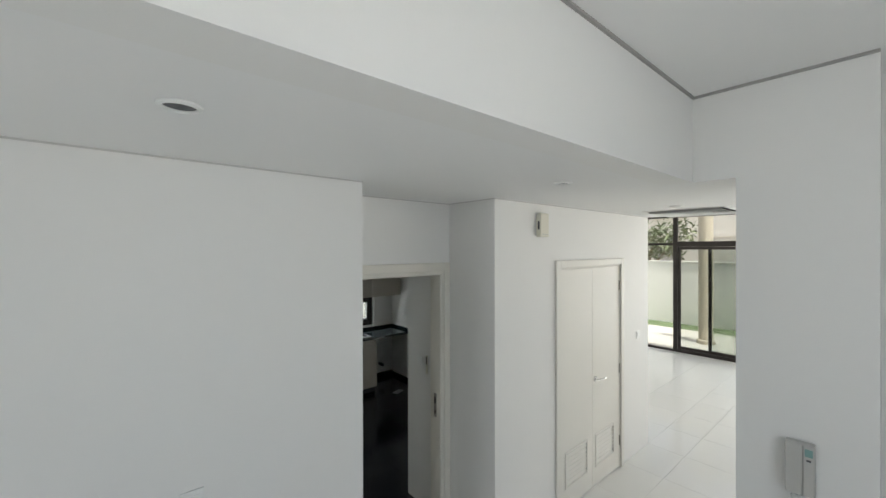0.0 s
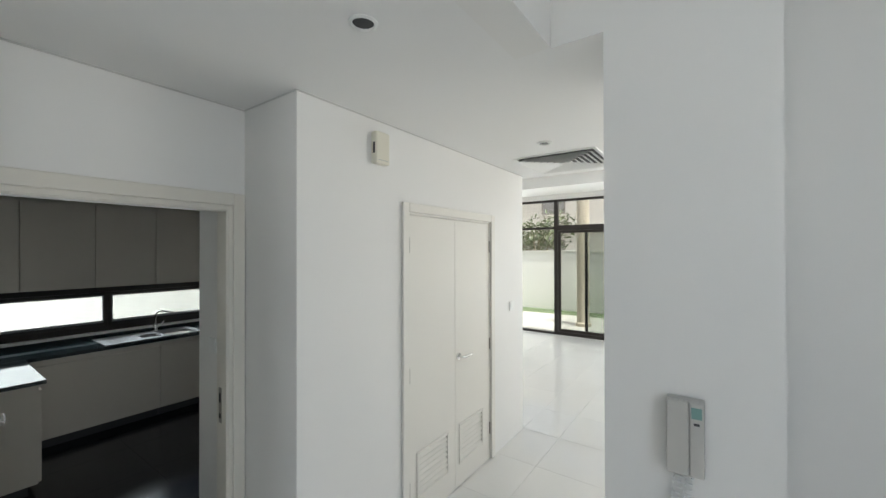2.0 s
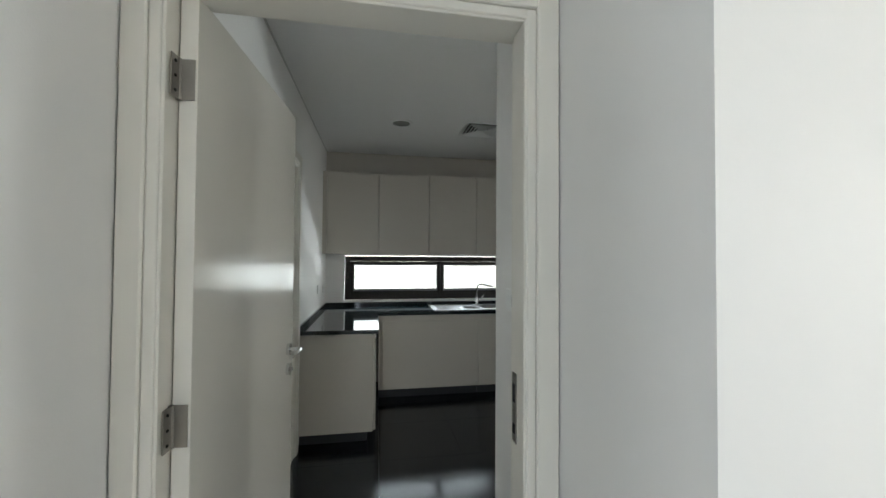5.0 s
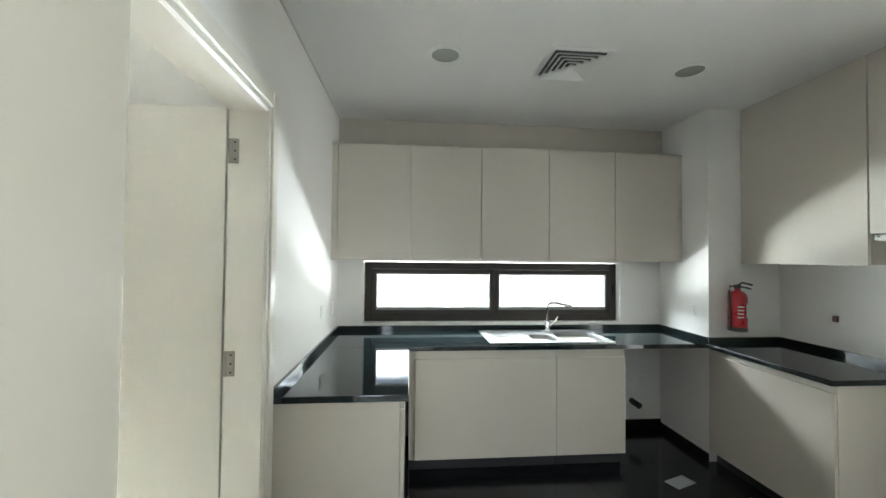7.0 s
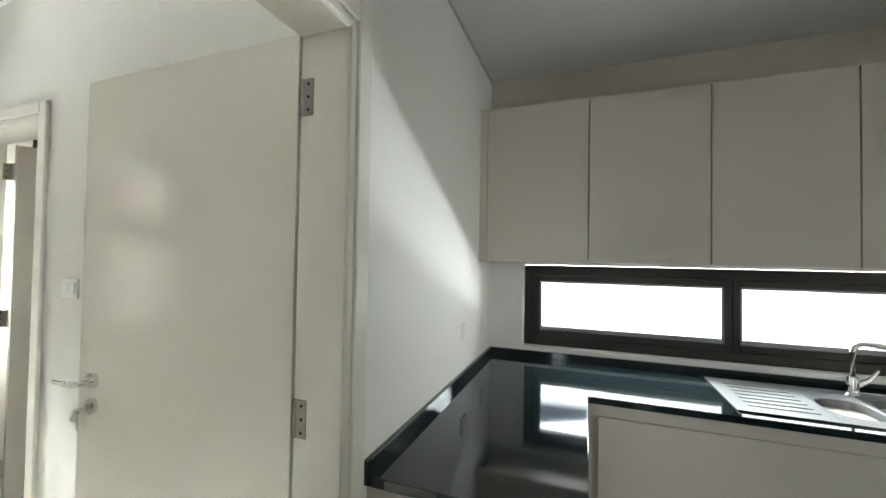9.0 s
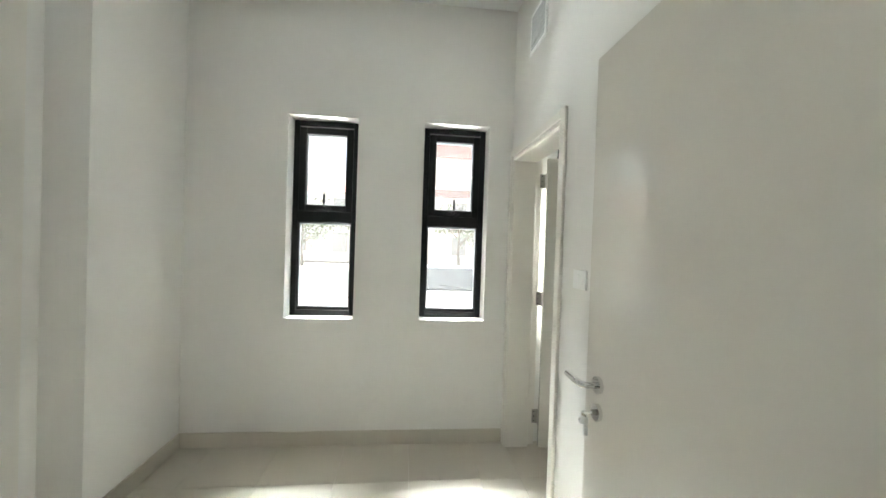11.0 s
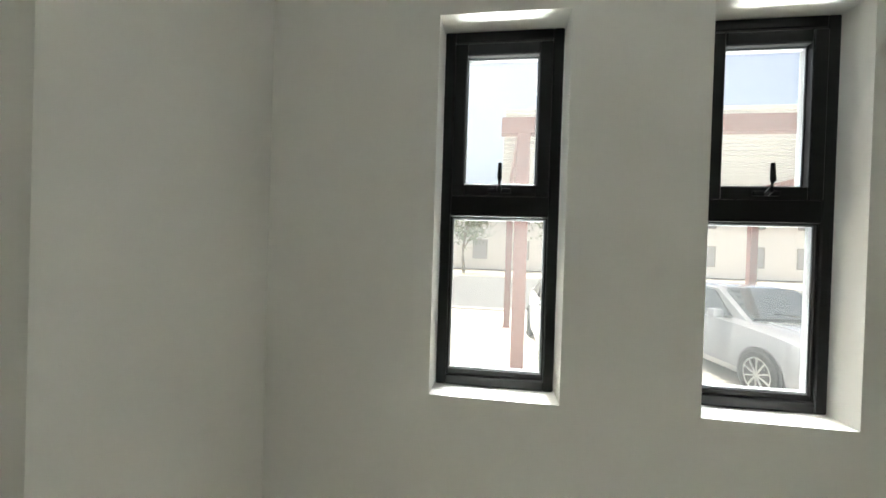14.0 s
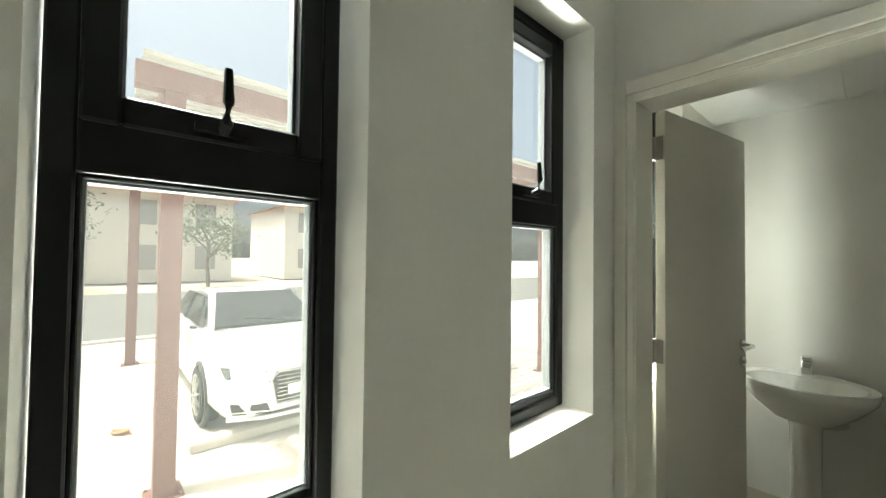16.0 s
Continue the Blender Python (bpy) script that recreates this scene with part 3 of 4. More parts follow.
lever(cd, 3.66, YC, 1.03, -1, 1, "y", lock=False)


# ---- windows ----
def tall_window(name, y0, y1):
    """Tall black aluminium window: top-hung sash above a fixed light."""
    w = thing(name, "tall narrow black aluminium window, closed", "window", kind="structure")
    x0, x1 = XW - 0.19, XW - 0.12
    z0, z1 = 0.925, 2.325
    a0, a1 = y0 + 0.006, y1 - 0.006
    part("window_frame", join(rect_frame("x", x0, x1, a0, a1, z0 - 0.018, z1 + 0.015, 0.040, 0.004),
                              boxes((x0, x1, a0 + 0.040, a1 - 0.040, 1.594, 1.69), bevel=0.004)), ALU, w)
    sash = part("sash", rect_frame("x", x0 + 0.01, x1 + 0.008, a0 + 0.041, a1 - 0.041, 1.675, z1 - 0.035, 0.05, 0.005), ALU, w)
    part("gasket", rect_frame("x", x0 + 0.016, x0 + 0.045, a0 + 0.0905, a1 - 0.0905, 1.7245, z1 - 0.0845, 0.006, 0.001), GASKET, sash)
    part("pane", boxes((x0 + 0.028, x0 + 0.034, a0 + 0.09, a1 - 0.09, 1.724, z1 - 0.084)), VEILED, sash).visible_shadow = False
    part("bead", rect_frame("x", x0 + 0.02, x1 - 0.012, a0 + 0.040, a1 - 0.040, z0 + 0.022, 1.595, 0.008, 0.002, wb=0.022), ALU, w)
    part("gasket", rect_frame("x", x0 + 0.012, x0 + 0.045, a0 + 0.047, a1 - 0.047, z0 + 0.043, 1.588, 0.006, 0.001), GASKET, w)
    part("pane", boxes((x0 + 0.028, x0 + 0.034, a0 + 0.047, a1 - 0.047, z0 + 0.043, 1.588)), VEILED, w).visible_shadow = False
    ym = (a0 + a1) / 2
    hd = part("handle", join(boxes((x1 + 0.004, x1 + 0.022, ym - 0.045, ym + 0.045, 1.688, 1.706), bevel=0.004),
                             tube([(x1 + 0.018, ym, 1.695), (x1 + 0.042, ym, 1.705), (x1 + 0.05, ym, 1.74), (x1 + 0.046, ym, 1.80)], [0.010, 0.011, 0.010, 0.007], 8)), ALU, sash)
    return w


for n, (a, b) in enumerate(((3.343, 3.824), (4.297, 4.778), (5.30, 5.78))):
    tall_window("window_%d" % (n + 1), a, b)

kw = thing("window_4", "long low dark bronze kitchen window with frosted panes", "window", kind="structure")
part("window_frame", join(rect_frame("y", YW + 0.06, YW + 0.13, 1.405, 3.63, 0.94, 1.445, 0.06, 0.004), boxes((2.50, 2.54, YW + 0.101, YW + 0.13, 1.0, 1.385), bevel=0.004)), ALUB, kw)
part("window_sill", boxes((1.40, 3.635, YW - 0.004, YW + 0.06, 0.928, 0.938)), PAINT, kw)
for a0, a1 in ((1.466, 2.521), (2.523, 3.569)):
    s = part("sash", rect_frame("y", YW + 0.052, YW + 0.10, a0, a1, 1.001, 1.384, 0.035, 0.003), ALUB, kw)
    part("pane", boxes((a0 + 0.036, a1 - 0.036, YW + 0.07, YW + 0.076, 1.037, 1.348)), SOLAR, s).visible_shadow = False
    part("gasket", rect_frame("y", YW + 0.062, YW + 0.0695, a0 + 0.0345, a1 - 0.0345, 1.0355, 1.3495, 0.012, 0.001, wb=0.026), GASKET, s)
part("handle", boxes((3.585, 3.60, YW + 0.04, YW + 0.06, 1.16, 1.26), bevel=0.004), ALU, kw)

lw = thing("window_5", "wide bronze aluminium garden glazing with sliding doors", "window", kind="structure")
X0, X1 = XLW + 0.05, XLW + 0.12
part("window_frame", join(rect_frame("x", X0, X1, 0.35, 5.3, 0.0, 2.985, 0.05, 0.004),
                          boxes((X0 - 0.01, X1, 3.555, 3.635, 0.05, 2.935), (X0, X1, 2.465, 2.515, 2.41, 2.935), (X0 - 0.01, X1, 1.91, 1.99, 0.05, 2.935), (X0, X1, 1.15, 1.2, 0.05, 2.935),
                                (X0, X1, 4.45, 4.5, 0.05, 2.935),
                                (X0 - 0.012, X1, 1.99, 3.555, 2.30, 2.41), (X0, X1, 3.635, 4.45, 2.33, 2.38), (X0, X1, 1.2, 1.91, 2.33, 2.38), (X0 - 0.012, X1, 1.99, 3.555, 0.05, 0.075))), ALUB, lw)
for a0, a1, d in ((2.46, 3.55, 0.0), (1.995, 2.99, 0.035)):
    s = part("sliding_leaf", rect_frame("x", X0 + d - 0.002, X0 + d + 0.03, a0, a1, 0.078, 2.298, 0.06, 0.003), ALUB, lw)
    part("pane", boxes((X0 + d + 0.012, X0 + d + 0.018, a0 + 0.058, a1 - 0.058, 0.136, 2.24)), TINTED, s).visible_shadow = False
for a0, a1, z0, z1 in ((3.637, 4.448, 0.052, 2.328), (3.637, 4.448, 2.382, 2.933), (2.517, 3.553, 2.412, 2.933), (1.992, 2.463, 2.412, 2.933), (1.202, 1.908, 0.052, 2.328),
                       (1.202, 1.908, 2.382, 2.933), (0.402, 1.148, 0.052, 2.933), (4.502, 5.248, 0.052, 2.933)):
    part("pane", boxes((X0 + 0.03, X0 + 0.036, a0, a1, z0, z1)), GLASS, lw).visible_shadow = False

# ---- kitchen ----
CT, CB = 0.876, 0.846                    # worktop top and underside
wt = thing("worktop", "polished black granite worktop with a low upstand", "worktop")
part("slab", boxes((XL, 1.785, 4.905, 5.81, CB, CT), bevel=0.003), GRANITE, wt)
SX0, SX1, SY0, SY1 = 2.36, 3.29, 5.87, 6.34
for d in ((XL, SX0 + 0.02, 5.81, YW, CB, CT), (SX1 - 0.02, XCOL, 5.81, YW, CB, CT), (SX0 + 0.02, SX1 - 0.02, 5.81, SY0 + 0.02, CB, CT), (SX0 + 0.02, SX1 - 0.02, SY1 - 0.02, YW, CB, CT)):
    part("slab", boxes(d), GRANITE, wt)
part("slab", boxes((3.945, XKR, 4.975, YCOL, CB, CT), bevel=0.003), GRANITE, wt)
for d in ((XL, XL + 0.018, 4.905, YW, CT, 0.915), (XL + 0.018, XCOL - 0.018, YW - 0.018, YW, CT, 0.915), (XCOL - 0.018, XCOL, YCOL, YW, CT, 0.915),
          (XCOL, XKR - 0.018, YCOL - 0.018, YCOL, CT, 0.915), (XKR - 0.018, XKR, 4.975, YCOL, CT, 0.915)):
    part("upstand", boxes(d, bevel=0.002), GRANITE, wt)


def base_unit(name, label, carcass, fronts, plinth, axis, out):
    """Base cabinet: carcass, flat doors below a grip channel, recessed plinth. fronts: (a0, a1, z0, z1) on the face out."""
    c = thing(name, label, "cabinet", group="kitchen base cabinets")
    part("body", boxes(carcass), CAB, c)
    for a0, a1, z0, z1 in fronts:
        d = (a0, a1, out - 0.018, out, z0, z1) if axis == "y" else (out - 0.018, out, a0, a1, z0, z1)
        part("door", boxes(d, bevel=0.0015), CAB, c)
    part("plinth", boxes(plinth), DARKP, c, "dark recessed plinth")
    return c


base_unit("base_cabinet", "beige laminate corner cabinet with a plain end panel", (XL + 0.002, 1.745, 4.925, 6.38, 0.095, CB), [(4.945, 5.36, 0.10, 0.80), (5.364, 5.79, 0.10, 0.80)], (XL + 0.002, 1.70, 4.99, 6.38, 0, 0.095), "x", 1.765)
base_unit("base_cabinet", "beige laminate cabinet under the sink", (1.79, 2.826, 5.845, 6.38, 0.095, CB), [(1.83, 2.826, 0.10, 0.785)], (1.79, 2.826, 5.90, 6.38, 0, 0.095), "y", 5.845)
base_unit("base_cabinet", "beige laminate cabinet beside the appliance gap", (2.83, 3.34, 5.845, 6.38, 0.095, CB), [(2.83, 3.338, 0.10, 0.785)], (2.83, 3.34, 5.90, 6.38, 0, 0.095), "y", 5.845)
rb = base_unit("base_cabinet", "pale laminate cabinet run under the side worktop", (4.003, XKR - 0.004, 4.995, YCOL - 0.004, 0.095, CB), [], (4.06, XKR - 0.004, 5.0, YCOL - 0.004, 0, 0.095), "x", 4.0)
part("door", boxes((3.983, 4.001, 4.997, YCOL - 0.03, 0.10, 0.80), bevel=0.0015), CAB, rb)


def wall_unit(x0, x1, y0, y1, z0, z1, label, axis="y"):
    c = thing("wall_cabinet", label, "cabinet", group="kitchen wall cabinets")
    if axis == "y":
        part("body", boxes((x0, x1, y0 + 0.02, y1, z0 + 0.004, z1)), CAB, c)
        part("door", boxes((x0 + 0.002, x1 - 0.002, y0, y0 + 0.018, z0, z1), bevel=0.0015), CAB, c)
    else:
        part("body", boxes((x0 + 0.02, x1, y0, y1, z0 + 0.004, z1)), CAB, c)
        part("door", boxes((x0, x0 + 0.018, y0 + 0.002, y1 - 0.002, z0, z1), bevel=0.0015), CAB, c)
    return c


UX = (1.236, 1.785, 2.333, 2.876, 3.422, 3.955)
for a, b in zip(UX, UX[1:]):
    wall_unit(a + 0.001, b - 0.001, 6.115, YW - 0.002, 1.468, 2.345, "beige laminate wall cabinet with a flat handleless door")
fl = thing("cabinet_filler", "beige laminate filler strips beside the wall cabinets", "filler panel")
part("strip", boxes((XL + 0.001, 1.235, 6.117, 6.135, 1.468, 2.345)), CAB, fl)
part("strip", boxes((3.957, 4.001, 6.13, 6.15, 1.468, 2.345)), CAB, fl)
solid("trim_soffit", boxes((XL + 0.001, XCOL - 0.001, YW - 0.03, YW - 0.002, 2.347, H - 0.008)), CAB, "beige panel between wall cabinets and ceiling", "trim")
wall_unit(4.262, XKR - 0.002, 5.05, YCOL - 0.004, 1.466, H - 0.01, "pale tall wall cabinet over the side worktop", "x")
wall_unit(4.262, XKR - 0.002, 4.42, 5.046, 1.64, H - 0.01, "pale shorter wall cabinet above the cooker place", "x")
hood = thing("cooker_hood", "slim grey cooker hood under the wall cabinet", "cooker hood")
part("body", boxes((4.29, XKR - 0.002, 4.44, 5.03, 1.60, 1.638), bevel=0.006), GREYP, hood)
part("visor", boxes((4.272, 4.289, 4.44, 5.03, 1.605, 1.633), bevel=0.003), STEEL, hood)

# sink, tap
sk = thing("kitchen_sink", "stainless steel sink with drainer and two bowls", "sink")


def rounded(x0, x1, y0, y1, r, z, k=6):
    """Corner-rounded rectangle as a ring of points."""
    pts = []
    for cx, cy, a0 in ((x1 - r, y1 - r, 0), (x0 + r, y1 - r, 90), (x0 + r, y0 + r, 180), (x1 - r, y0 + r, 270)):
        for q in range(k):
            a = radians(a0 + 90 * q / (k - 1))
            pts.append((cx + r * math.cos(a), cy + r * math.sin(a), z))
    return pts


BOWLS = ((2.72, 2.905, 5.95, 6.19, 0.075), (2.935, 3.26, 5.915, 6.255, 0.10))
# pressed plate: one cell round each bowl, a plain drainer
zt = CT + 0.005
for (x0, x1, y0, y1, r), (c0, c1) in zip(BOWLS, ((2.70, 2.92), (2.92, SX1))):
    part("deck", ring_loft([rounded(c0, c1, SY0, SY1, 0.002, zt), rounded(x0 - 0.008, x1 + 0.008, y0 - 0.008, y1 + 0.008, r + 0.008, zt + 0.001), rounded(x0, x1, y0, y1, r, zt - 0.003)], cap=False), SINK, sk, smooth=True)
part("drainer", boxes((SX0, 2.70, SY0, SY1, CT + 0.001, zt), bevel=0.0015), SINK, sk)
part("rim", join(boxes((SX0, SX1, SY0 - 0.004, SY0, CT + 0.0005, zt + 0.003), (SX0, SX1, SY1, SY1 + 0.004, CT + 0.0005, zt + 0.003), (SX1, SX1 + 0.004, SY0, SY1, CT + 0.0005, zt + 0.003), bevel=0.001)), CHROME, sk)
for x0, x1, y0, y1, r in BOWLS:
    rings = [rounded(x0 + d, x1 - d, y0 + d, y1 - d, r - d * 0.5, z) for z, d in ((zt - 0.003, 0.0), (CT - 0.012, 0.004), (CT - 0.13, 0.016), (CT - 0.147, 0.03), (CT - 0.15, 0.055))]
    bm = ring_loft(rings, cap=False)
    bm.verts.ensure_lookup_table()
    bm.faces.new([bm.verts[q] for q in range(len(bm.verts) - 24, len(bm.verts))])
    part("bowl", bm, SINK, sk, "pressed steel bowl", smooth=True)
    part("waste", lathe([(0.032, 0.0), (0.034, 0.004), (0.02, 0.005)], 20, ((x0 + x1) / 2, (y0 + y1) / 2, CT - 0.15)), CHROME, sk)
for k in range(7):
    y = 5.94 + k * 0.052
    part("rib", boxes((2.42, 2.66, y, y + 0.012, zt + 0.0002, zt + 0.003), bevel=0.001), SINK, sk)
tap = thing("kitchen_tap", "chrome swan-neck mixer tap behind the bowls", "tap", pose(2.93, 6.29, CT + 0.005))
part("body", lathe([(0.028, 0.0), (0.028, 0.006), (0.022, 0.012), (0.022, 0.075), (0.018, 0.085)], 20), CHROME, tap, smooth=True)
part("spout", tube([(0, 0, 0.08), (0, 0, 0.20), (0.006, -0.006, 0.228), (0.024, -0.024, 0.243), (0.05, -0.05, 0.246), (0.145, -0.145, 0.222)], [0.013, 0.012, 0.012, 0.012, 0.012, 0.011], 14), CHROME, tap, smooth=True)
part("lever", tube([(0.018, 0, 0.05), (0.05, -0.01, 0.075), (0.085, -0.015, 0.125)], [0.014, 0.010, 0.006], 10), CHROME, tap, smooth=True)


def plate(x, y, z, axis, side, w=0.085, h=0.085, label="white plastic wall switch", rockers=1, category="switch"):
    """Flush wall plate with rockers."""
    s = thing("wall_switch", label, category)
    t = 0.009

    def dims(a0, a1, z0, z1, d0, d1):
        lo, hi = sorted((side * d0, side * d1))
        return (x + lo, x + hi, y + a0, y + a1, z + z0, z + z1) if axis == "x" else (x + a0, x + a1, y + lo, y + hi, z + z0, z + z1)
    part("plate", boxes(dims(-w / 2, w / 2, -h / 2, h / 2, 0.0, t), bevel=0.003), WPLASTIC, s)
    rw = (w - 0.03) / rockers
    for k in range(rockers):
        a = -w / 2 + 0.015 + k * rw
        part("rocker", boxes(dims(a + 0.001, a + rw - 0.001, -h / 2 + 0.02, h / 2 - 0.02, t - 0.001, t + 0.003), bevel=0.001), WPLASTIC, s)
    return s


plate(XL, 5.845, 1.112, "x", 1, label="white socket plate above the worktop", category="socket")
plate(XL, 6.22, 1.09, "x", 1, label="white switch plate near the window corner")
plate(XCOL, 6.02, 1.096, "x", -1, label="white socket plate on the boxed column", category="socket")
plate(3.84, YW, 0.426, "y", -1, label="grey socket in the appliance gap", category="socket")
ks = plate(2.26, 3.28, 1.275, "x", -1, label="white light switch with a dark slot inside the kitchen door")
part("slot", boxes((2.252, 2.2595, 3.172, 3.19, 1.18, 1.34), bevel=0.001), CREAM, ks)
part("catch", boxes((2.2495, 2.2518, 3.175, 3.187, 1.265, 1.33), bevel=0.0005), DARKP, ks, "dark switch slot")
plate(0.42, YC, 1.265, "y", -1, label="white light switch on the stair wall")
plate(4.62, YC, 1.31, "y", -1, label="white light switch near the living room")
plate(-0.30, YB, 1.33, "y", -1, w=0.12, label="white light switch beside the washroom door", rockers=2)
box_red = thing("connection_box", "small brown wall terminal above the worktop", "terminal")
part("cover", boxes((XKR - 0.014, XKR, 5.455, 5.485, 1.09, 1.13), bevel=0.003), REDWOOD, box_red)
wo = thing("waste_outlet", "black plastic pipe end in the appliance gap", "pipe")
part("pipe", tube([(3.74, YW, 0.25), (3.74, YW - 0.05, 0.245), (3.755, YW - 0.10, 0.235)], 0.026, 14), DARKP, wo, smooth=True)
pp = thing("paper_sheet", "loose scrap of grey paper on the floor", "paper", pose(3.6, 5.62, 0.003, 0, 0, 20))
part("sheet", boxes((-0.09, 0.09, -0.05, 0.05, 0, 0.002)), GREYP, pp)

# fire extinguisher
fe = thing("fire_extinguisher", "red fire extinguisher hung on the white column", "fire extinguisher", pose(4.175, YCOL - 0.065, 0.975))
part("body", lathe([(0.03, 0.0), (0.055, 0.004), (0.06, 0.02), (0.06, 0.235), (0.055, 0.262), (0.038, 0.283), (0.018, 0.292), (0.018, 0.31)], 28), RED, fe, smooth=True)
part("valve", boxes((-0.016, 0.016, -0.016, 0.016, 0.305, 0.335), bevel=0.004), DARKP, fe)
part("carry_handle", join(tube([(0, 0, 0.33), (0.03, -0.01, 0.35), (0.09, -0.03, 0.335)], 0.007, 8), tube([(0, 0, 0.325), (0.05, -0.012, 0.315), (0.085, -0.025, 0.305)], 0.006, 8)), DARKP, fe)
part("hose", tube([(-0.016, 0, 0.32), (-0.06, -0.005, 0.325), (-0.075, -0.01, 0.28), (-0.066, -0.01, 0.12), (-0.064, -0.01, 0.03)], 0.008, 10), DARKP, fe, smooth=True)
part("base_ring", lathe([(0.061, 0.0), (0.062, 0.002), (0.062, 0.028), (0.0605, 0.03)], 28), DARKP, fe)


def arc_patch(r, a0, a1, z0, z1, n=8):
    bm = bmesh.new()
    rows = [[bm.verts.new((q * math.cos(radians(a0 + (a1 - a0) * k / n)), q * math.sin(radians(a0 + (a1 - a0) * k / n)), z)) for q, z in ((r, z0), (r, z1), (r - 0.003, z1), (r - 0.003, z0))] for k in range(n + 1)]
    for p, q in zip(rows, rows[1:]):
        for i in range(4):
            bm.faces.new((p[i], q[i], q[(i + 1) % 4], p[(i + 1) % 4]))
    return bm


part("label", arc_patch(0.0615, -75, -40, 0.10, 0.20), PAPER, fe, "white instruction label")
for k in range(4):
    part("text_bar", arc_patch(0.0612, -130, -95, 0.10 + 0.025 * k, 0.108 + 0.025 * k), PAPER, fe)
part("bracket", boxes((-0.02, 0.02, 0.055, 0.064, 0.05, 0.30)), STEEL, fe)


# ---- ceiling fixtures ----
def downlight(x, y, z, r, label, big=False):
    d = thing("downlight", label, "ceiling light", pose(x, y, z), group="recessed downlights")
    part("trim", lathe([(r, -0.001), (r, -0.006), (r * 0.8, -0.010), (r * 0.74, -0.006), (r * 0.74, 0.0)], 28), WHITEMETAL, d, smooth=True)
    part("lens" if big else "lamp", lathe([(r * 0.74, -0.002), (r * 0.5, -0.005 if big else -0.0035), (0.004, -0.006 if big else -0.004)], 24), LENS if big else DARKP, d, smooth=True)


for x, y in ((0.311, 1.70), (2.05, 1.715), (3.825, 1.74)):
    downlight(x, y, H, 0.05, "small round recessed downlight, switched off")
downlight(1.62, 0.22, HH + 0.011, 0.05, "small round downlight in the stairwell ceiling")
for x, y in ((1.968, 5.31), (3.453, 5.333)):
    downlight(x, y, H - 0.005, 0.105, "large round frosted downlight, switched off", True)


def diffuser(x, y, z, size, n, label):
    """Four-way air diffuser: frame, dark backing sheet and nested sloping blades."""
    d = thing("air_diffuser", label, "air vent", pose(x, y, z))
    h = size / 2
    bm = bmesh.new()
    for a in ((-h, h, -h, -h + 0.03), (-h, h, h - 0.03, h), (-h, -h + 0.03, -h + 0.03, h - 0.03), (h - 0.03, h, -h + 0.03, h - 0.03)):
        box(bm, *a, -0.008, -0.0005, bevel=0.002, seg=1)
    part("frame", bm, WHITEMETAL, d)
    # Thin sheet coloured dark for the shade behind the blades; nothing is cut.
    part("duct", boxes((-h + 0.03, h - 0.03, -h + 0.03, h - 0.03, -0.0012, -0.0006)), VENTSHADE, d)
    step = (h - 0.03) / n
    for k in range(n):
        o = h - 0.032 - k * step
        i = o - step * 0.96
        zo, zi = -0.028, -0.005
        for q in range(4):
            bm = bmesh.new()
            top = [(-o, -o, zo), (o, -o, zo), (i, -i, zi), (-i, -i, zi)]
            if i <= 0.004:
                i = 0.004
            pts = [Vector(p) for p in top] + [Vector((p[0], p[1], p[2] + 0.0022)) for p in top]
            rot = Matrix.Rotation(q * math.pi / 2, 3, "Z")
            v = [bm.verts.new(rot @ p) for p in pts]
            for f in ((3, 2, 1, 0), (4, 5, 6, 7), (0, 1, 5, 4), (1, 2, 6, 5), (2, 3, 7, 6), (3, 0, 4, 7)):
                bm.faces.new([v[j] for j in f])
            part("slat", bm, WHITEMETAL, d)


diffuser(4.48, 1.80, H, 0.68, 7, "large square white ceiling air diffuser")
diffuser(2.71, 5.33, H - 0.005, 0.36, 5, "small square white ceiling air diffuser")
grille = thing("wall_grille", "small grey wall vent high above the door", "air vent")
part("frame", rect_frame("y", YB - 0.01, YB, -1.12, -0.84, 2.70, 2.96, 0.02, 0.002), WHITEMETAL, grille)
for k in range(8):
    part("slat", boxes((-1.10, -0.86, YB - 0.008, YB - 0.002, 2.725 + k * 0.028, 2.74 + k * 0.028)), GREYP, grille)

# ---- hall fixtures ----
sn = thing("chime_box", "cream plastic wall box with a dark sensor slot", "alarm sensor")
part("body", boxes((2.728, 2.838, YC - 0.05, YC, 2.365, 2.555), bevel=0.012), CREAM, sn)
part("slot", boxes((2.7255, 2.7285, YC - 0.036, YC - 0.020, 2.425, 2.49), bevel=0.001), DARKP, sn)
part("cover_seam", boxes((2.74, 2.826, YC - 0.0515, YC - 0.0495, 2.385, 2.388)), GREYP, sn)
ic = thing("intercom", "pale grey wall intercom handset with a coiled cord", "intercom")
part("body", boxes((XP - 0.042, XP, 0.765, 0.868, 1.155, 1.39), bevel=0.008), HANDSET, ic)
part("handset", boxes((XP - 0.052, XP - 0.041, 0.806, 0.866, 1.158, 1.387), bevel=0.006), HANDSET, ic, "wide grey-beige receiver")
part("panel", boxes((XP - 0.046, XP - 0.041, 0.768, 0.803, 1.16, 1.385), bevel=0.002), HANDSET, ic)
part("display", boxes((XP - 0.0475, XP - 0.0455, 0.772, 0.799, 1.338, 1.372), bevel=0.0005), TEAL, ic, "grey-green display window")
part("button", boxes((XP - 0.0485, XP - 0.0455, 0.778, 0.793, 1.318, 1.325), bevel=0.0005), DARKP, ic)
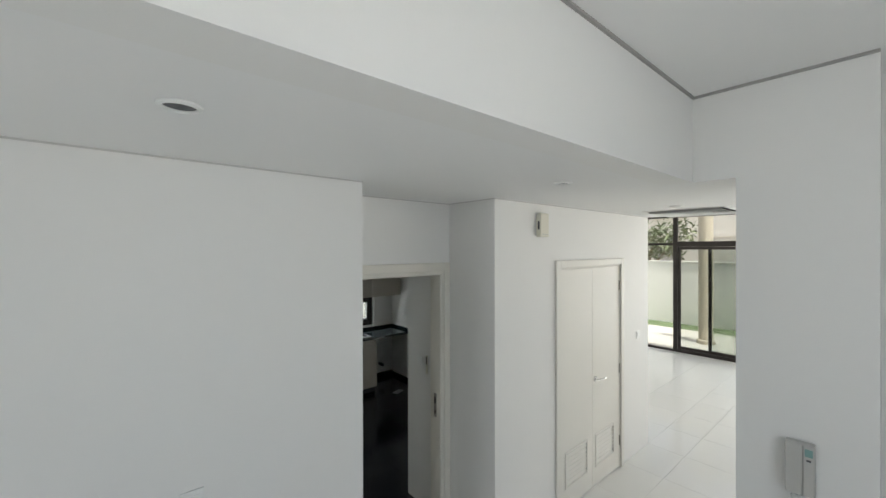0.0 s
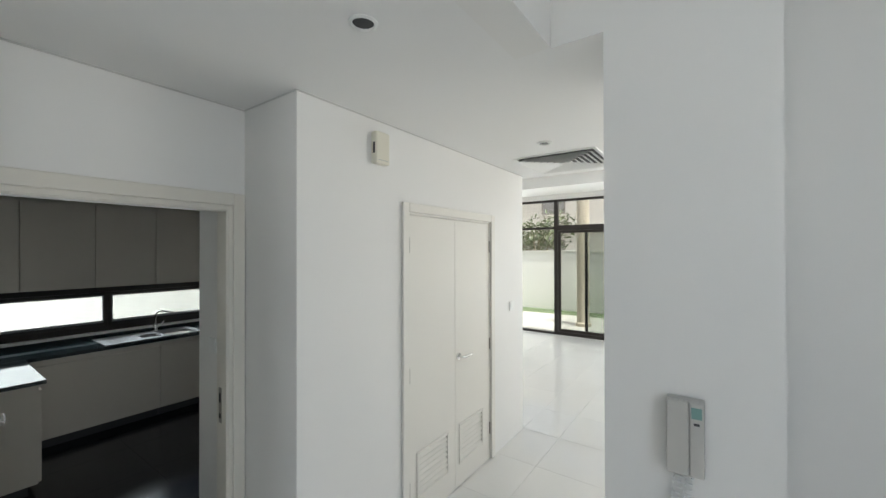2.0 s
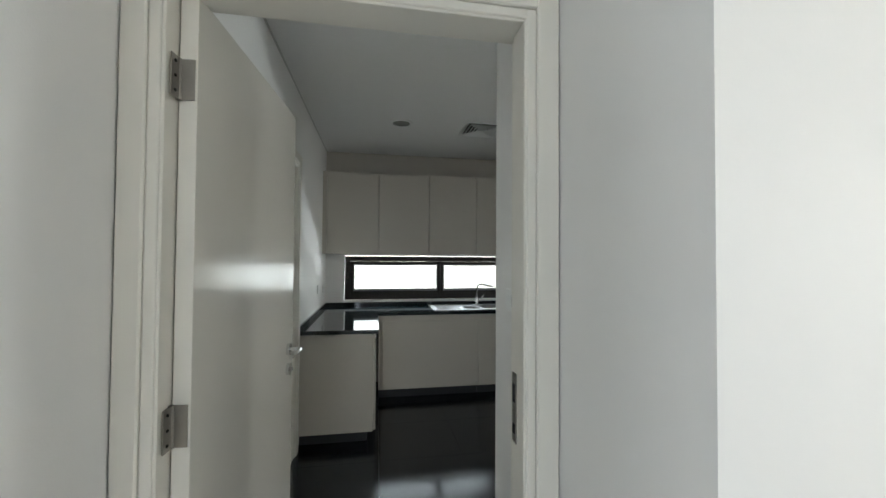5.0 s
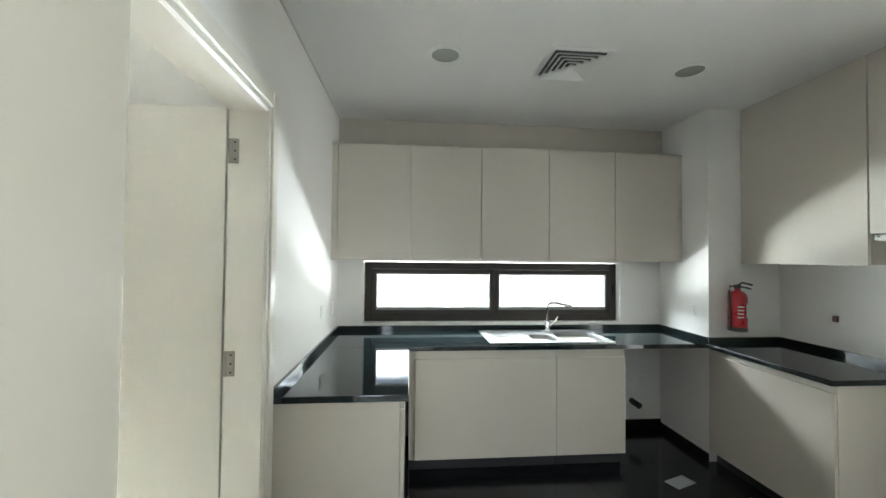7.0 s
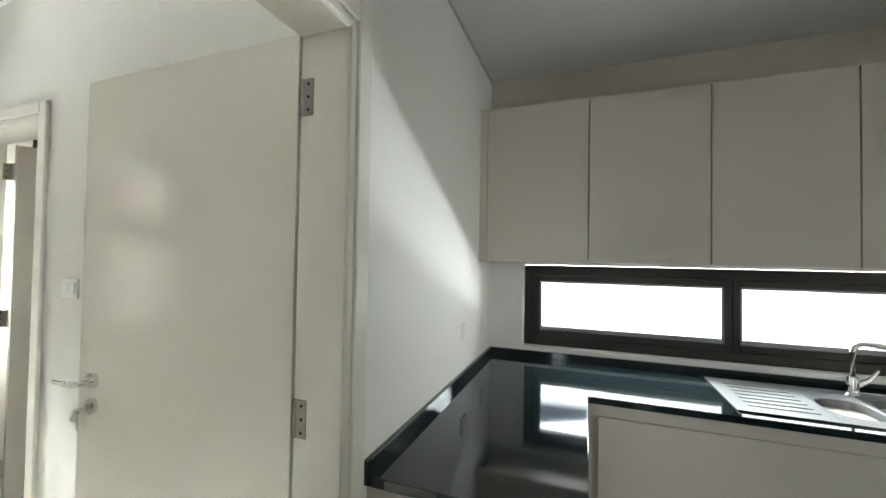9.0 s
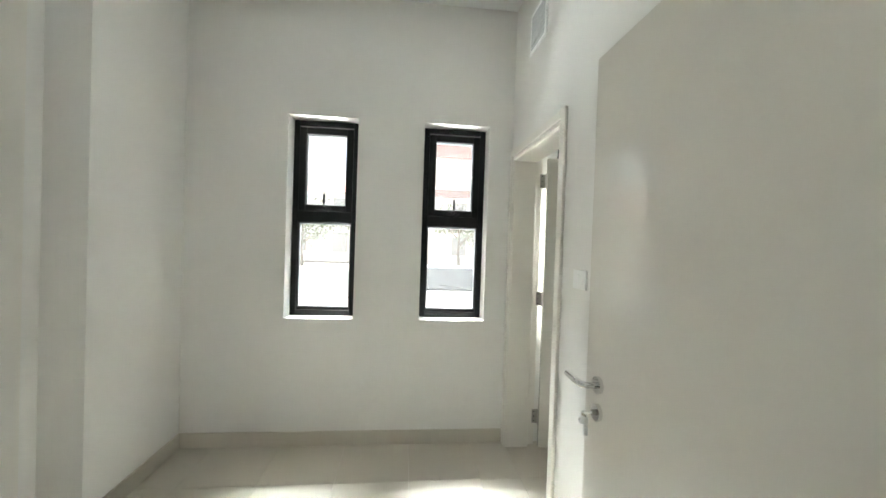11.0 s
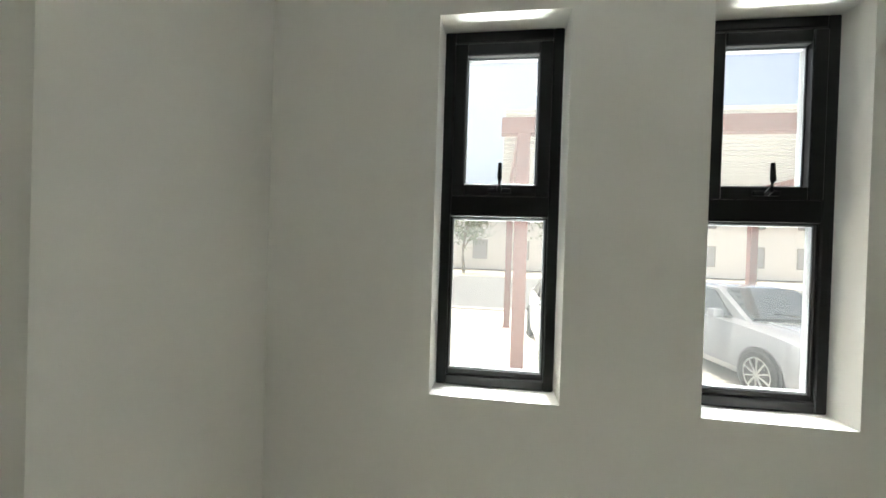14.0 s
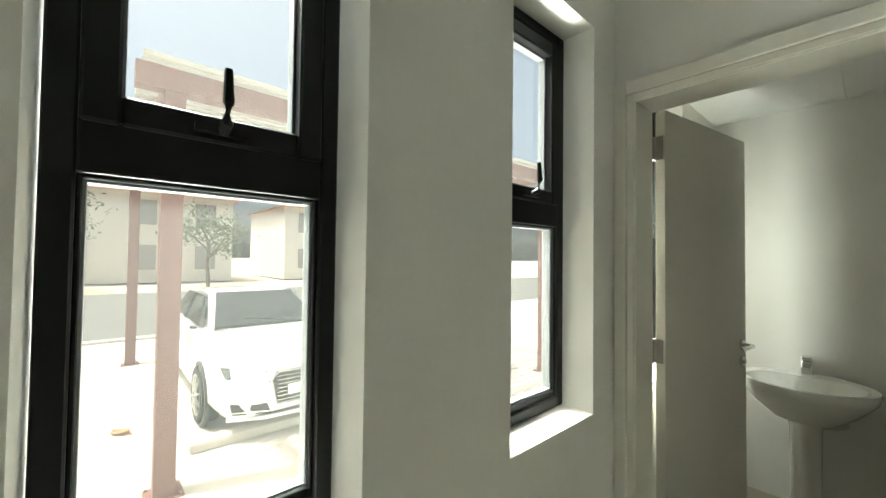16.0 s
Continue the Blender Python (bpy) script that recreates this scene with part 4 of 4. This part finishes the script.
for y0, w in ((0.835, 0.012), (0.805, 0.010)):
    coil = [(XP - 0.025 + w * math.cos(k * 0.9), y0 + w * math.sin(k * 0.9) + 0.012 * math.sin(k / 40), 1.156 - k * 0.0026) for k in range(110)]
    part("cord", tube(coil, 0.0028, 6), WPLASTIC, ic, "coiled white cord")

# ---- washroom ----
bs = thing("washbasin", "white ceramic pedestal washbasin with a chrome tap", "washbasin", pose(-1.035, YW, 0))


def oval(cx, cy, rx, ry, z, n=32, flat=None):
    pts = []
    for i in range(n):
        a = 2 * math.pi * i / n
        y = cy + ry * math.sin(a)
        if flat is not None:
            y = min(y, flat)
        pts.append((cx + rx * math.cos(a), y, z))
    return pts


part("basin", ring_loft([oval(0, -0.23, 0.13, 0.12, 0.66), oval(0, -0.235, 0.2, 0.17, 0.72, flat=-0.004), oval(0, -0.24, 0.265, 0.225, 0.80, flat=-0.003), oval(0, -0.24, 0.275, 0.235, 0.835, flat=-0.002),
                         oval(0, -0.24, 0.270, 0.23, 0.85, flat=-0.003), oval(0, -0.255, 0.235, 0.185, 0.848, flat=-0.115), oval(0, -0.26, 0.2, 0.15, 0.78, flat=-0.13), oval(0, -0.26, 0.08, 0.07, 0.72)]), CERAMIC, bs, smooth=True)
part("pedestal", ring_loft([oval(0, -0.16, 0.085, 0.09, 0.0, flat=-0.02), oval(0, -0.16, 0.080, 0.085, 0.03, flat=-0.02), oval(0, -0.16, 0.060, 0.07, 0.25, flat=-0.03), oval(0, -0.18, 0.066, 0.085, 0.60, flat=-0.02), oval(0, -0.2, 0.085, 0.11, 0.70, flat=-0.02)]), CERAMIC, bs, smooth=True)
bt = part("tap", join(boxes((-0.024, 0.024, -0.10, -0.052, 0.85, 0.93), bevel=0.006), boxes((-0.02, 0.02, -0.18, -0.10, 0.885, 0.91), bevel=0.005), boxes((-0.022, 0.022, -0.13, -0.05, 0.935, 0.955), bevel=0.005)), CHROME, bs, "chrome block mixer tap")
part("overflow", tube([(0, -0.118, 0.822), (0, -0.112, 0.822)], 0.011, 12), CHROME, bs)
part("pipe", tube([(0.06, -0.10, 0.60), (0.11, -0.06, 0.60), (0.14, 0.0, 0.60)], 0.02, 12), CHROME, bs, smooth=True)
part("valve", tube([(-0.14, -0.002, 0.62), (-0.14, -0.05, 0.62)], 0.015, 12), CHROME, bs, smooth=True)

# ---- outside ----
GZ = -0.45
solid("ground", boxes((-400, 400, -400, 400, GZ - 0.3, GZ - 0.1)), SAND, "sandy ground that runs to the horizon", "ground")
solid("road", boxes((-26, -12, -60, 60, GZ - 0.1, GZ - 0.06)), ASPHALT, "grey asphalt street", "road")
solid("pavement", boxes((-11.8, XW - 0.22, -20, 20, GZ - 0.1, GZ - 0.012)), KERB, "pale paved forecourt", "pavement")
solid("lawn", boxes((XLW + 0.2, 13.4, -8, 14, GZ - 0.1, -0.06)), GRASS, "green strip of lawn by the garden wall", "lawn", kind="stuff")
solid("terrace", boxes((XLW + 0.2, 12.4, -8, 14, -0.06, -0.03)), PAVER, "pale terrace paving", "pavement")
solid("yard", boxes((XW - 0.22, XLW, YW + 0.2, 8.6, GZ - 0.1, -0.12)), PAVER, "pale side yard paving", "pavement")
kerb = thing("kerb", "pale concrete kerb stones in a row", "kerb", kind="structure")
me = mesh_of("kerb_stone", boxes((-0.09, 0.09, -0.495, 0.495, GZ - 0.1, GZ + 0.05), bevel=0.015), KERB)
for k in range(24):
    o = new("kerb_stone", me)
    o.parent, o.location = kerb, (-11.9, -10 + k, 0)
# wheel stop in front of the car
ws = thing("wheel_stop", "low pale concrete parking kerb before the car", "kerb")
part("block", boxes((-5.36, -5.18, 4.1, 6.3, GZ - 0.012, GZ + 0.09), bevel=0.03), KERB, ws)
lf = thing("dry_leaf", "curled brown dry leaf lying on the paving", "leaf", pose(-6.2, 3.62, GZ - 0.011, 0, 0, 35))
part("blade", ring_loft([[(x, -w, h), (x, 0, h * 0.3 + 0.001), (x, w, h), (x, w, h + 0.004), (x, 0, h * 0.3 + 0.005), (x, -w, h + 0.004)] for x, w, h in ((-0.11, 0.008, 0.03), (-0.06, 0.06, 0.02), (0.0, 0.085, 0.025), (0.07, 0.055, 0.03), (0.12, 0.006, 0.045))]), DRYLEAF, lf)
part("stalk", tube([(0.11, 0, 0.03), (0.17, 0.01, 0.006)], 0.004, 6), DRYLEAF, lf)
gw = thing("garden_wall", "pale rendered garden boundary wall with a coping", "garden wall")
part("face", boxes((13.4, 13.6, -8, 14, GZ - 0.1, 1.83)), GARDENWALL, gw)
part("coping", boxes((13.36, 13.64, -8, 14, 1.83, 1.86), bevel=0.008), GARDENWALL, gw)
sw = thing("boundary_wall", "white rendered wall beyond the kitchen window", "garden wall")
part("face", boxes((XW - 0.3, XLW + 3, 8.6, 8.8, GZ - 0.1, 1.9)), GARDENWALL, sw)
col = thing("terrace_column", "round beige stone terrace column", "column", pose(11.0, 3.42, -0.03))
part("shaft", lathe([(0.19, 0.0), (0.19, 0.08), (0.15, 0.10), (0.15, 3.3)], 28), STONE, col, smooth=True)


def villa(name, label, m, w, d, h, storeys, cols, roof="flat"):
    """House with storeys of framed windows on its front (-y) face and a roof."""
    v = thing(name, label, "house", m)
    part("wall", boxes((-w / 2, w / 2, 0, d, 0, h)), HOUSE, v)
    if roof == "flat":
        part("roof", boxes((-w / 2 - 0.3, w / 2 + 0.3, -0.3, d + 0.3, h, h + 0.35), bevel=0.03), HOUSE, v)
    else:
        part("roof", ring_loft([[(-w / 2 - 0.5, -0.5, h), (w / 2 + 0.5, -0.5, h), (w / 2 + 0.5, d + 0.5, h), (-w / 2 - 0.5, d + 0.5, h)],
                                [(-w / 4, d * 0.4, h + 1.8), (w / 4, d * 0.4, h + 1.8), (w / 4, d * 0.6, h + 1.8), (-w / 4, d * 0.6, h + 1.8)]]), ROOF, v)
    sh = h / storeys
    for s in range(storeys):
        part("band", boxes((-w / 2 - 0.05, w / 2 + 0.05, -0.06, 0, s * sh + sh - 0.15, s * sh + sh)), HOUSE, v)
        for c in range(cols):
            x = -w / 2 + (c + 0.5) * w / cols
            ww, z0, z1 = w / cols * 0.36, s * sh + 0.9, s * sh + sh - 0.5
            fr = part("window", rect_frame("y", -0.05, -0.002, x - ww / 2, x + ww / 2, z0, z1, 0.07, 0.0), FARFRAME, v)
            part("pane", boxes((x - ww / 2 + 0.07, x + ww / 2 - 0.07, -0.02, -0.012, z0 + 0.07, z1 - 0.07)), GLAREPANE, fr)
            part("sill", boxes((x - ww / 2 - 0.06, x + ww / 2 + 0.06, -0.10, 0, z0 - 0.06, z0)), HOUSE, fr)
    return v


villa("neighbour_house", "pale two-storey house beyond the garden wall", pose(22, 2.5, GZ, 0, 0, -90), 22, 10, 6.8, 2, 6)
villa("villa", "pale villa with a red tiled roof across the street", pose(-34, 2, GZ, 0, 0, 90), 18, 10, 6.2, 2, 5, "hip")
villa("villa", "pale villa with a red tiled roof down the street", pose(-34, 24, GZ, 0, 0, 90), 18, 10, 6.2, 2, 5, "hip")
villa("villa", "pale villa with a red tiled roof up the street", pose(-34, -20, GZ, 0, 0, 90), 18, 10, 6.2, 2, 5, "hip")


def tree(x, y, z, h, r, seed, label, leaves=900, name="tree"):
    rnd = random.Random(seed)
    t = thing(name, label, "tree", pose(x, y, z))
    tips = []
    trunk = [(0.05 * math.sin(k), 0.05 * math.cos(k * 1.3), h * 0.55 * k / 5) for k in range(6)]
    bms = [tube(trunk, [0.13 - 0.012 * k for k in range(6)], 9)]
    for k in range(9):
        a, e = k * 2.4 + rnd.random(), 0.4 + 0.6 * rnd.random()
        s = Vector(trunk[3 + k % 3])
        p = s + Vector((math.cos(a) * r * 0.8, math.sin(a) * r * 0.8, h * 0.30 * e + 0.3))
        bms.append(tube([s, s.lerp(p, 0.5) + Vector((0, 0, 0.1)), p], [0.05, 0.035, 0.012], 6))
        tips += [p, s.lerp(p, 0.65)]
    part("trunk", join(*bms), BARK, t)
    verts, faces = [], []
    for k in range(leaves):
        c = tips[k % len(tips)] + Vector((rnd.gauss(0, 0.3), rnd.gauss(0, 0.3), rnd.gauss(0, 0.24))) * r * 0.75
        q = Euler((rnd.uniform(-1, 1), rnd.uniform(-1, 1), rnd.uniform(0, 6.3))).to_matrix()
        s = rnd.uniform(0.09, 0.18)
        b = len(verts)
        for p in ((-s, 0, 0), (0, -s * 0.4, 0.03), (s, 0, 0), (0, s * 0.4, 0.03)):
            verts.append(c + q @ Vector(p))
        faces.append((b, b + 1, b + 2, b + 3))
    m2 = bpy.data.meshes.new("crown")
    m2.from_pydata(verts, [], faces)
    m2.materials.append(LEAF)
    cr = new("crown", m2)
    cr.parent = t
    return t


tree(-29, 1.0, GZ - 0.06, 5.5, 2.2, 3, "leafy green street tree across the road", 1400)
tree(-28.5, -3.5, GZ - 0.06, 5.0, 2.0, 4, "leafy green street tree by the far houses", 1200)
tree(-29, 8.5, GZ - 0.06, 5.2, 2.1, 5, "leafy green street tree behind the parked car", 1200)
tree(-28, -10.0, GZ - 0.06, 5.2, 2.1, 8, "leafy green street tree further up the street", 1200)
tree(17.5, 7.2, GZ - 0.1, 4.2, 1.5, 6, "green tree behind the garden wall", 1100)
tree(16.0, 1.7, GZ - 0.1, 3.2, 0.7, 7, "slim green shrub above the garden wall", 300, "shrub")

# carport
cp = thing("carport", "red-brown steel carport with slatted roof", "carport", pose(0, 0, GZ - 0.012))
CPX, CPY = (-4.62, -9.5), (3.84, 9.2)
for x in CPX:
    for y in CPY:
        p = part("post", boxes((x - 0.075, x + 0.075, y - 0.075, y + 0.075, 0.0, 3.259), bevel=0.008), REDWOOD, cp)
        part("base_plate", boxes((x - 0.13, x + 0.13, y - 0.13, y + 0.13, 0.0, 0.012)), REDWOOD, p)
        part("bolt", join(*[tube([(x + u, y + v, 0.012), (x + u, y + v, 0.03)], 0.012, 6) for u in (-0.105, 0.105) for v in (-0.105, 0.105)]), HINGE, p)
for y in CPY:
    part("beam", boxes((-9.425, -4.695, y - 0.06, y + 0.06, 3.27, 3.43), bevel=0.006), REDWOOD, cp)
for x in CPX:
    part("beam", boxes((x - 0.07, x + 0.07, 3.58, 9.42, 3.26, 3.45), bevel=0.006), REDWOOD, cp)
for k in range(34):
    x = -9.6 + k * 0.155
    part("slat", boxes((x, x + 0.06, 3.62, 9.38, 3.451, 3.49)), KERB, cp, "pale roof slat")


def car(label, m, CARPAINT):
    """Saloon with its nose along +x, origin on the ground under the middle."""
    c = thing("car", label, "car", m)
    secs = ((-2.35, 0.50, 0.84, 0.68), (-2.25, 0.30, 1.00, 0.80), (-1.7, 0.22, 1.04, 0.88), (-0.8, 0.20, 1.00, 0.90), (0.4, 0.20, 0.98, 0.90), (1.0, 0.20, 0.97, 0.90),
            (1.5, 0.20, 0.935, 0.895), (1.9, 0.21, 0.885, 0.87), (2.12, 0.22, 0.84, 0.83), (2.25, 0.24, 0.79, 0.76), (2.33, 0.27, 0.72, 0.66), (2.37, 0.33, 0.62, 0.54))
    rings = []
    for x, z0, z1, w in secs:
        zm = (z0 + z1) / 2
        rings.append([(x, -w * 0.9, z0), (x, -w, z0 + 0.12), (x, -w, zm + 0.05), (x, -w * 0.95, z1 - 0.05), (x, -w * 0.82, z1), (x, -w * 0.4, z1 + 0.02), (x, w * 0.4, z1 + 0.02), (x, w * 0.82, z1), (x, w * 0.95, z1 - 0.05), (x, w, zm + 0.05), (x, w, z0 + 0.12), (x, w * 0.9, z0)])
    body = part("body", ring_loft(rings), CARPAINT, c, smooth=True)
    cab = []
    for x, w, z in ((-1.95, 0.74, 1.01), (-1.15, 0.60, 1.36), (-0.4, 0.60, 1.43), (0.2, 0.60, 1.40), (1.08, 0.76, 0.96)):
        cab.append([(x, -w - 0.08 * (1.45 - z), 0.92), (x, -w, z - 0.03), (x, -w * 0.8, z), (x, w * 0.8, z), (x, w, z - 0.03), (x, w + 0.08 * (1.45 - z), 0.92)])
    part("roof", ring_loft(cab), CARPAINT, body, smooth=True)

    def quad(name, pts, material, t=0.01, parent=None, label=""):
        vs = [Vector(p) for p in pts]
        n = (vs[1] - vs[0]).cross(vs[2] - vs[0]).normalized() * t
        return part(name, ring_loft([[v - n for v in vs], [v + n for v in vs]]), material, parent or c, label)
    ws = quad("windscreen", [(1.04, -0.68, 1.00), (1.04, 0.68, 1.00), (0.30, 0.53, 1.375), (0.30, -0.53, 1.375)], CARGLASS, 0.03, label="dark windscreen")
    part("wiper", tube([(1.09, 0.45, 1.005), (0.98, -0.05, 1.07), (0.94, -0.3, 1.085)], 0.012, 6), DARKP, ws)
    for s in (-1, 1):
        part("bonnet_crease", tube([(1.12, s * 0.52, 0.985), (1.7, s * 0.50, 0.93), (2.2, s * 0.42, 0.825)], 0.014, 8), CARPAINT, c, smooth=True)
        sw2 = quad("side_window", [(0.74, s * 0.775, 0.99), (-1.5, s * 0.775, 1.0), (-1.05, s * 0.63, 1.345), (0.16, s * 0.63, 1.35)], CARGLASS, 0.025)
        part("pillar", tube([(-0.42, s * 0.80, 0.99), (-0.42, s * 0.655, 1.355)], 0.03, 6), DARKP, sw2)
        hl = quad("headlight", [(2.365, s * 0.40, 0.585), (2.19, s * 0.795, 0.655), (2.13, s * 0.83, 0.755), (2.31, s * 0.44, 0.70)], HEADLAMP, 0.022, label="clear wedge-shaped headlight")
        for u, r in ((0.48, 0.042), (0.62, 0.045)):
            part("projector", lathe([(r, 0.0), (r, 0.02), (r * 0.6, 0.03)], 14, (2.335 - (u - 0.4) * 0.42, s * u, 0.635 + (u - 0.4) * 0.13)), CHROME, hl, smooth=True)
        part("brow", tube([(2.34, s * 0.43, 0.705), (2.14, s * 0.835, 0.765)], 0.010, 6), DARKP, hl)
        fi = quad("fog_intake", [(2.375, s * 0.40, 0.285), (2.26, s * 0.74, 0.30), (2.265, s * 0.765, 0.41), (2.385, s * 0.44, 0.385)], DARKP, 0.018, label="black lower air intake")
        part("strip", tube([(2.40, s * 0.42, 0.31), (2.285, s * 0.75, 0.325)], 0.008, 6), CHROME, fi)
        mi = part("mirror", boxes((0.60, 0.76, min(s * 0.90, s * 1.06), max(s * 0.90, s * 1.06), 0.97, 1.11), bevel=0.035), CARPAINT, c)
        part("mirror_foot", tube([(0.70, s * 0.82, 0.98), (0.68, s * 0.95, 1.0)], 0.02, 8), DARKP, mi)
        for x in (-1.38, 1.42):
            ring = lambda r, y: [(x + r * math.cos(2 * math.pi * k / 28), y, 0.325 + r * math.sin(2 * math.pi * k / 28)) for k in range(28)]
            part("wheel_arch", ring_loft([ring(0.375, s * 0.86), ring(0.375, s * 0.9015), ring(0.36, s * 0.9035)]), DARKP, c, "dark wheel arch", smooth=True)
            wh = part("wheel", ring_loft([ring(0.24, s * 0.72), ring(0.322, s * 0.74), ring(0.322, s * 0.915), ring(0.30, s * 0.93), ring(0.235, s * 0.925)]), RUBBER, c, "black tyre", smooth=True)
            part("rim", ring_loft([ring(0.235, s * 0.928), ring(0.22, s * 0.926), ring(0.205, s * 0.924)], cap=False), STEEL, wh, smooth=True)
            part("hub", tube([(x, s * 0.925, 0.325), (x, s * 0.937, 0.325)], 0.045, 14), STEEL, wh, smooth=True)
            for q in range(10):
                a = 2 * math.pi * q / 10 + 0.3
                part("spoke", tube([(x + 0.03 * math.cos(a), s * 0.930, 0.325 + 0.03 * math.sin(a)), (x + 0.222 * math.cos(a), s * 0.928, 0.325 + 0.222 * math.sin(a))], 0.013, 6), STEEL, wh)
    hexa = [(0.33, 0.70), (0.40, 0.62), (0.34, 0.36), (-0.34, 0.36), (-0.40, 0.62), (-0.33, 0.70)]
    g = part("grille", ring_loft([[(2.33, y, z) for y, z in hexa], [(2.392, y, z) for y, z in hexa]]), DARKP, c, "black six-sided grille")
    part("surround", tube([(2.394, y, z) for y, z in hexa + hexa[:1]], 0.011, 6), CHROME, g)
    for k in range(7):
        part("bar", boxes((2.391, 2.399, -0.34, 0.34, 0.395 + k * 0.042, 0.402 + k * 0.042)), CHROME, g)
    part("badge", tube([(2.405, 0.09 * math.cos(a), 0.625 + 0.032 * math.sin(a)) for a in [k * 0.35 for k in range(19)]], 0.008, 6), CHROME, g)
    part("number_plate", boxes((2.40, 2.41, -0.23, 0.23, 0.44, 0.55)), PAPER, c, "white number plate")
    part("bumper_lip", tube([(2.20, -0.78, 0.235), (2.36, -0.45, 0.235), (2.40, 0, 0.235), (2.36, 0.45, 0.235), (2.20, 0.78, 0.235)], 0.022, 8), CARPAINT, c, smooth=True)
    return c


car("white saloon car parked under the carport", pose(-7.42, 5.2, GZ - 0.012, 0, 0, 0), CARPAINT)
car("silver saloon car parked beside the white one", pose(-7.30, 7.81, GZ - 0.012, 0, 0, 8), SILVER)


# ---- floor tiles, laid piece by piece ----
def tile_field(parent, name, x0, x1, y0, y1, step, z, material, gap=0.0015, skip=()):
    cache = {}
    nx, ny = math.ceil((x1 - x0) / step - 1e-6), math.ceil((y1 - y0) / step - 1e-6)
    for i in range(nx):
        for j in range(ny):
            a0, b0 = x0 + i * step, y0 + j * step
            w, d = min(step, x1 - a0) - gap, min(step, y1 - b0) - gap
            if w < 0.03 or d < 0.03 or any(s[0] <= a0 + w / 2 <= s[1] and s[2] <= b0 + d / 2 <= s[3] for s in skip):
                continue
            key = (round(w, 3), round(d, 3))
            if key not in cache:
                cache[key] = mesh_of(name, boxes((0, w, 0, d, -0.011, 0), bevel=0.0008), material)
            o = new(name, cache[key])
            o.parent, o.location = parent, (a0, b0, z)


fh = thing("floor", "polished white porcelain tiles with fine joints", "floor", kind="structure")
tile_field(fh, "tile", 1.3, XLW, LY0, YC, 0.6, 0.0, WHITETILE)
tile_field(fh, "tile", 4.9, XLW, YC, LY1, 0.6, 0.0, WHITETILE)
tile_field(fh, "tile", BACKX, 1.3, 1.2, YC, 0.6, 0.0, WHITETILE)
tile_field(fh, "tile", XREC0, XREC1, YC, YK, 0.6, 0.0, WHITETILE)
fk = thing("floor_kitchen", "dark polished kitchen floor tiles", "floor", kind="structure")
tile_field(fk, "tile", XL, XKR, YK, YW, 0.6, 0.0, BLACKTILE)
fm = thing("floor_room", "beige ceramic floor tiles", "floor", kind="structure")
tile_field(fm, "tile", XW, XL, YR0, YB, 0.45, 0.0, BEIGETILE)
tile_field(fm, "tile", XW, 0.25, YB, YW, 0.45, 0.0, BEIGETILE)
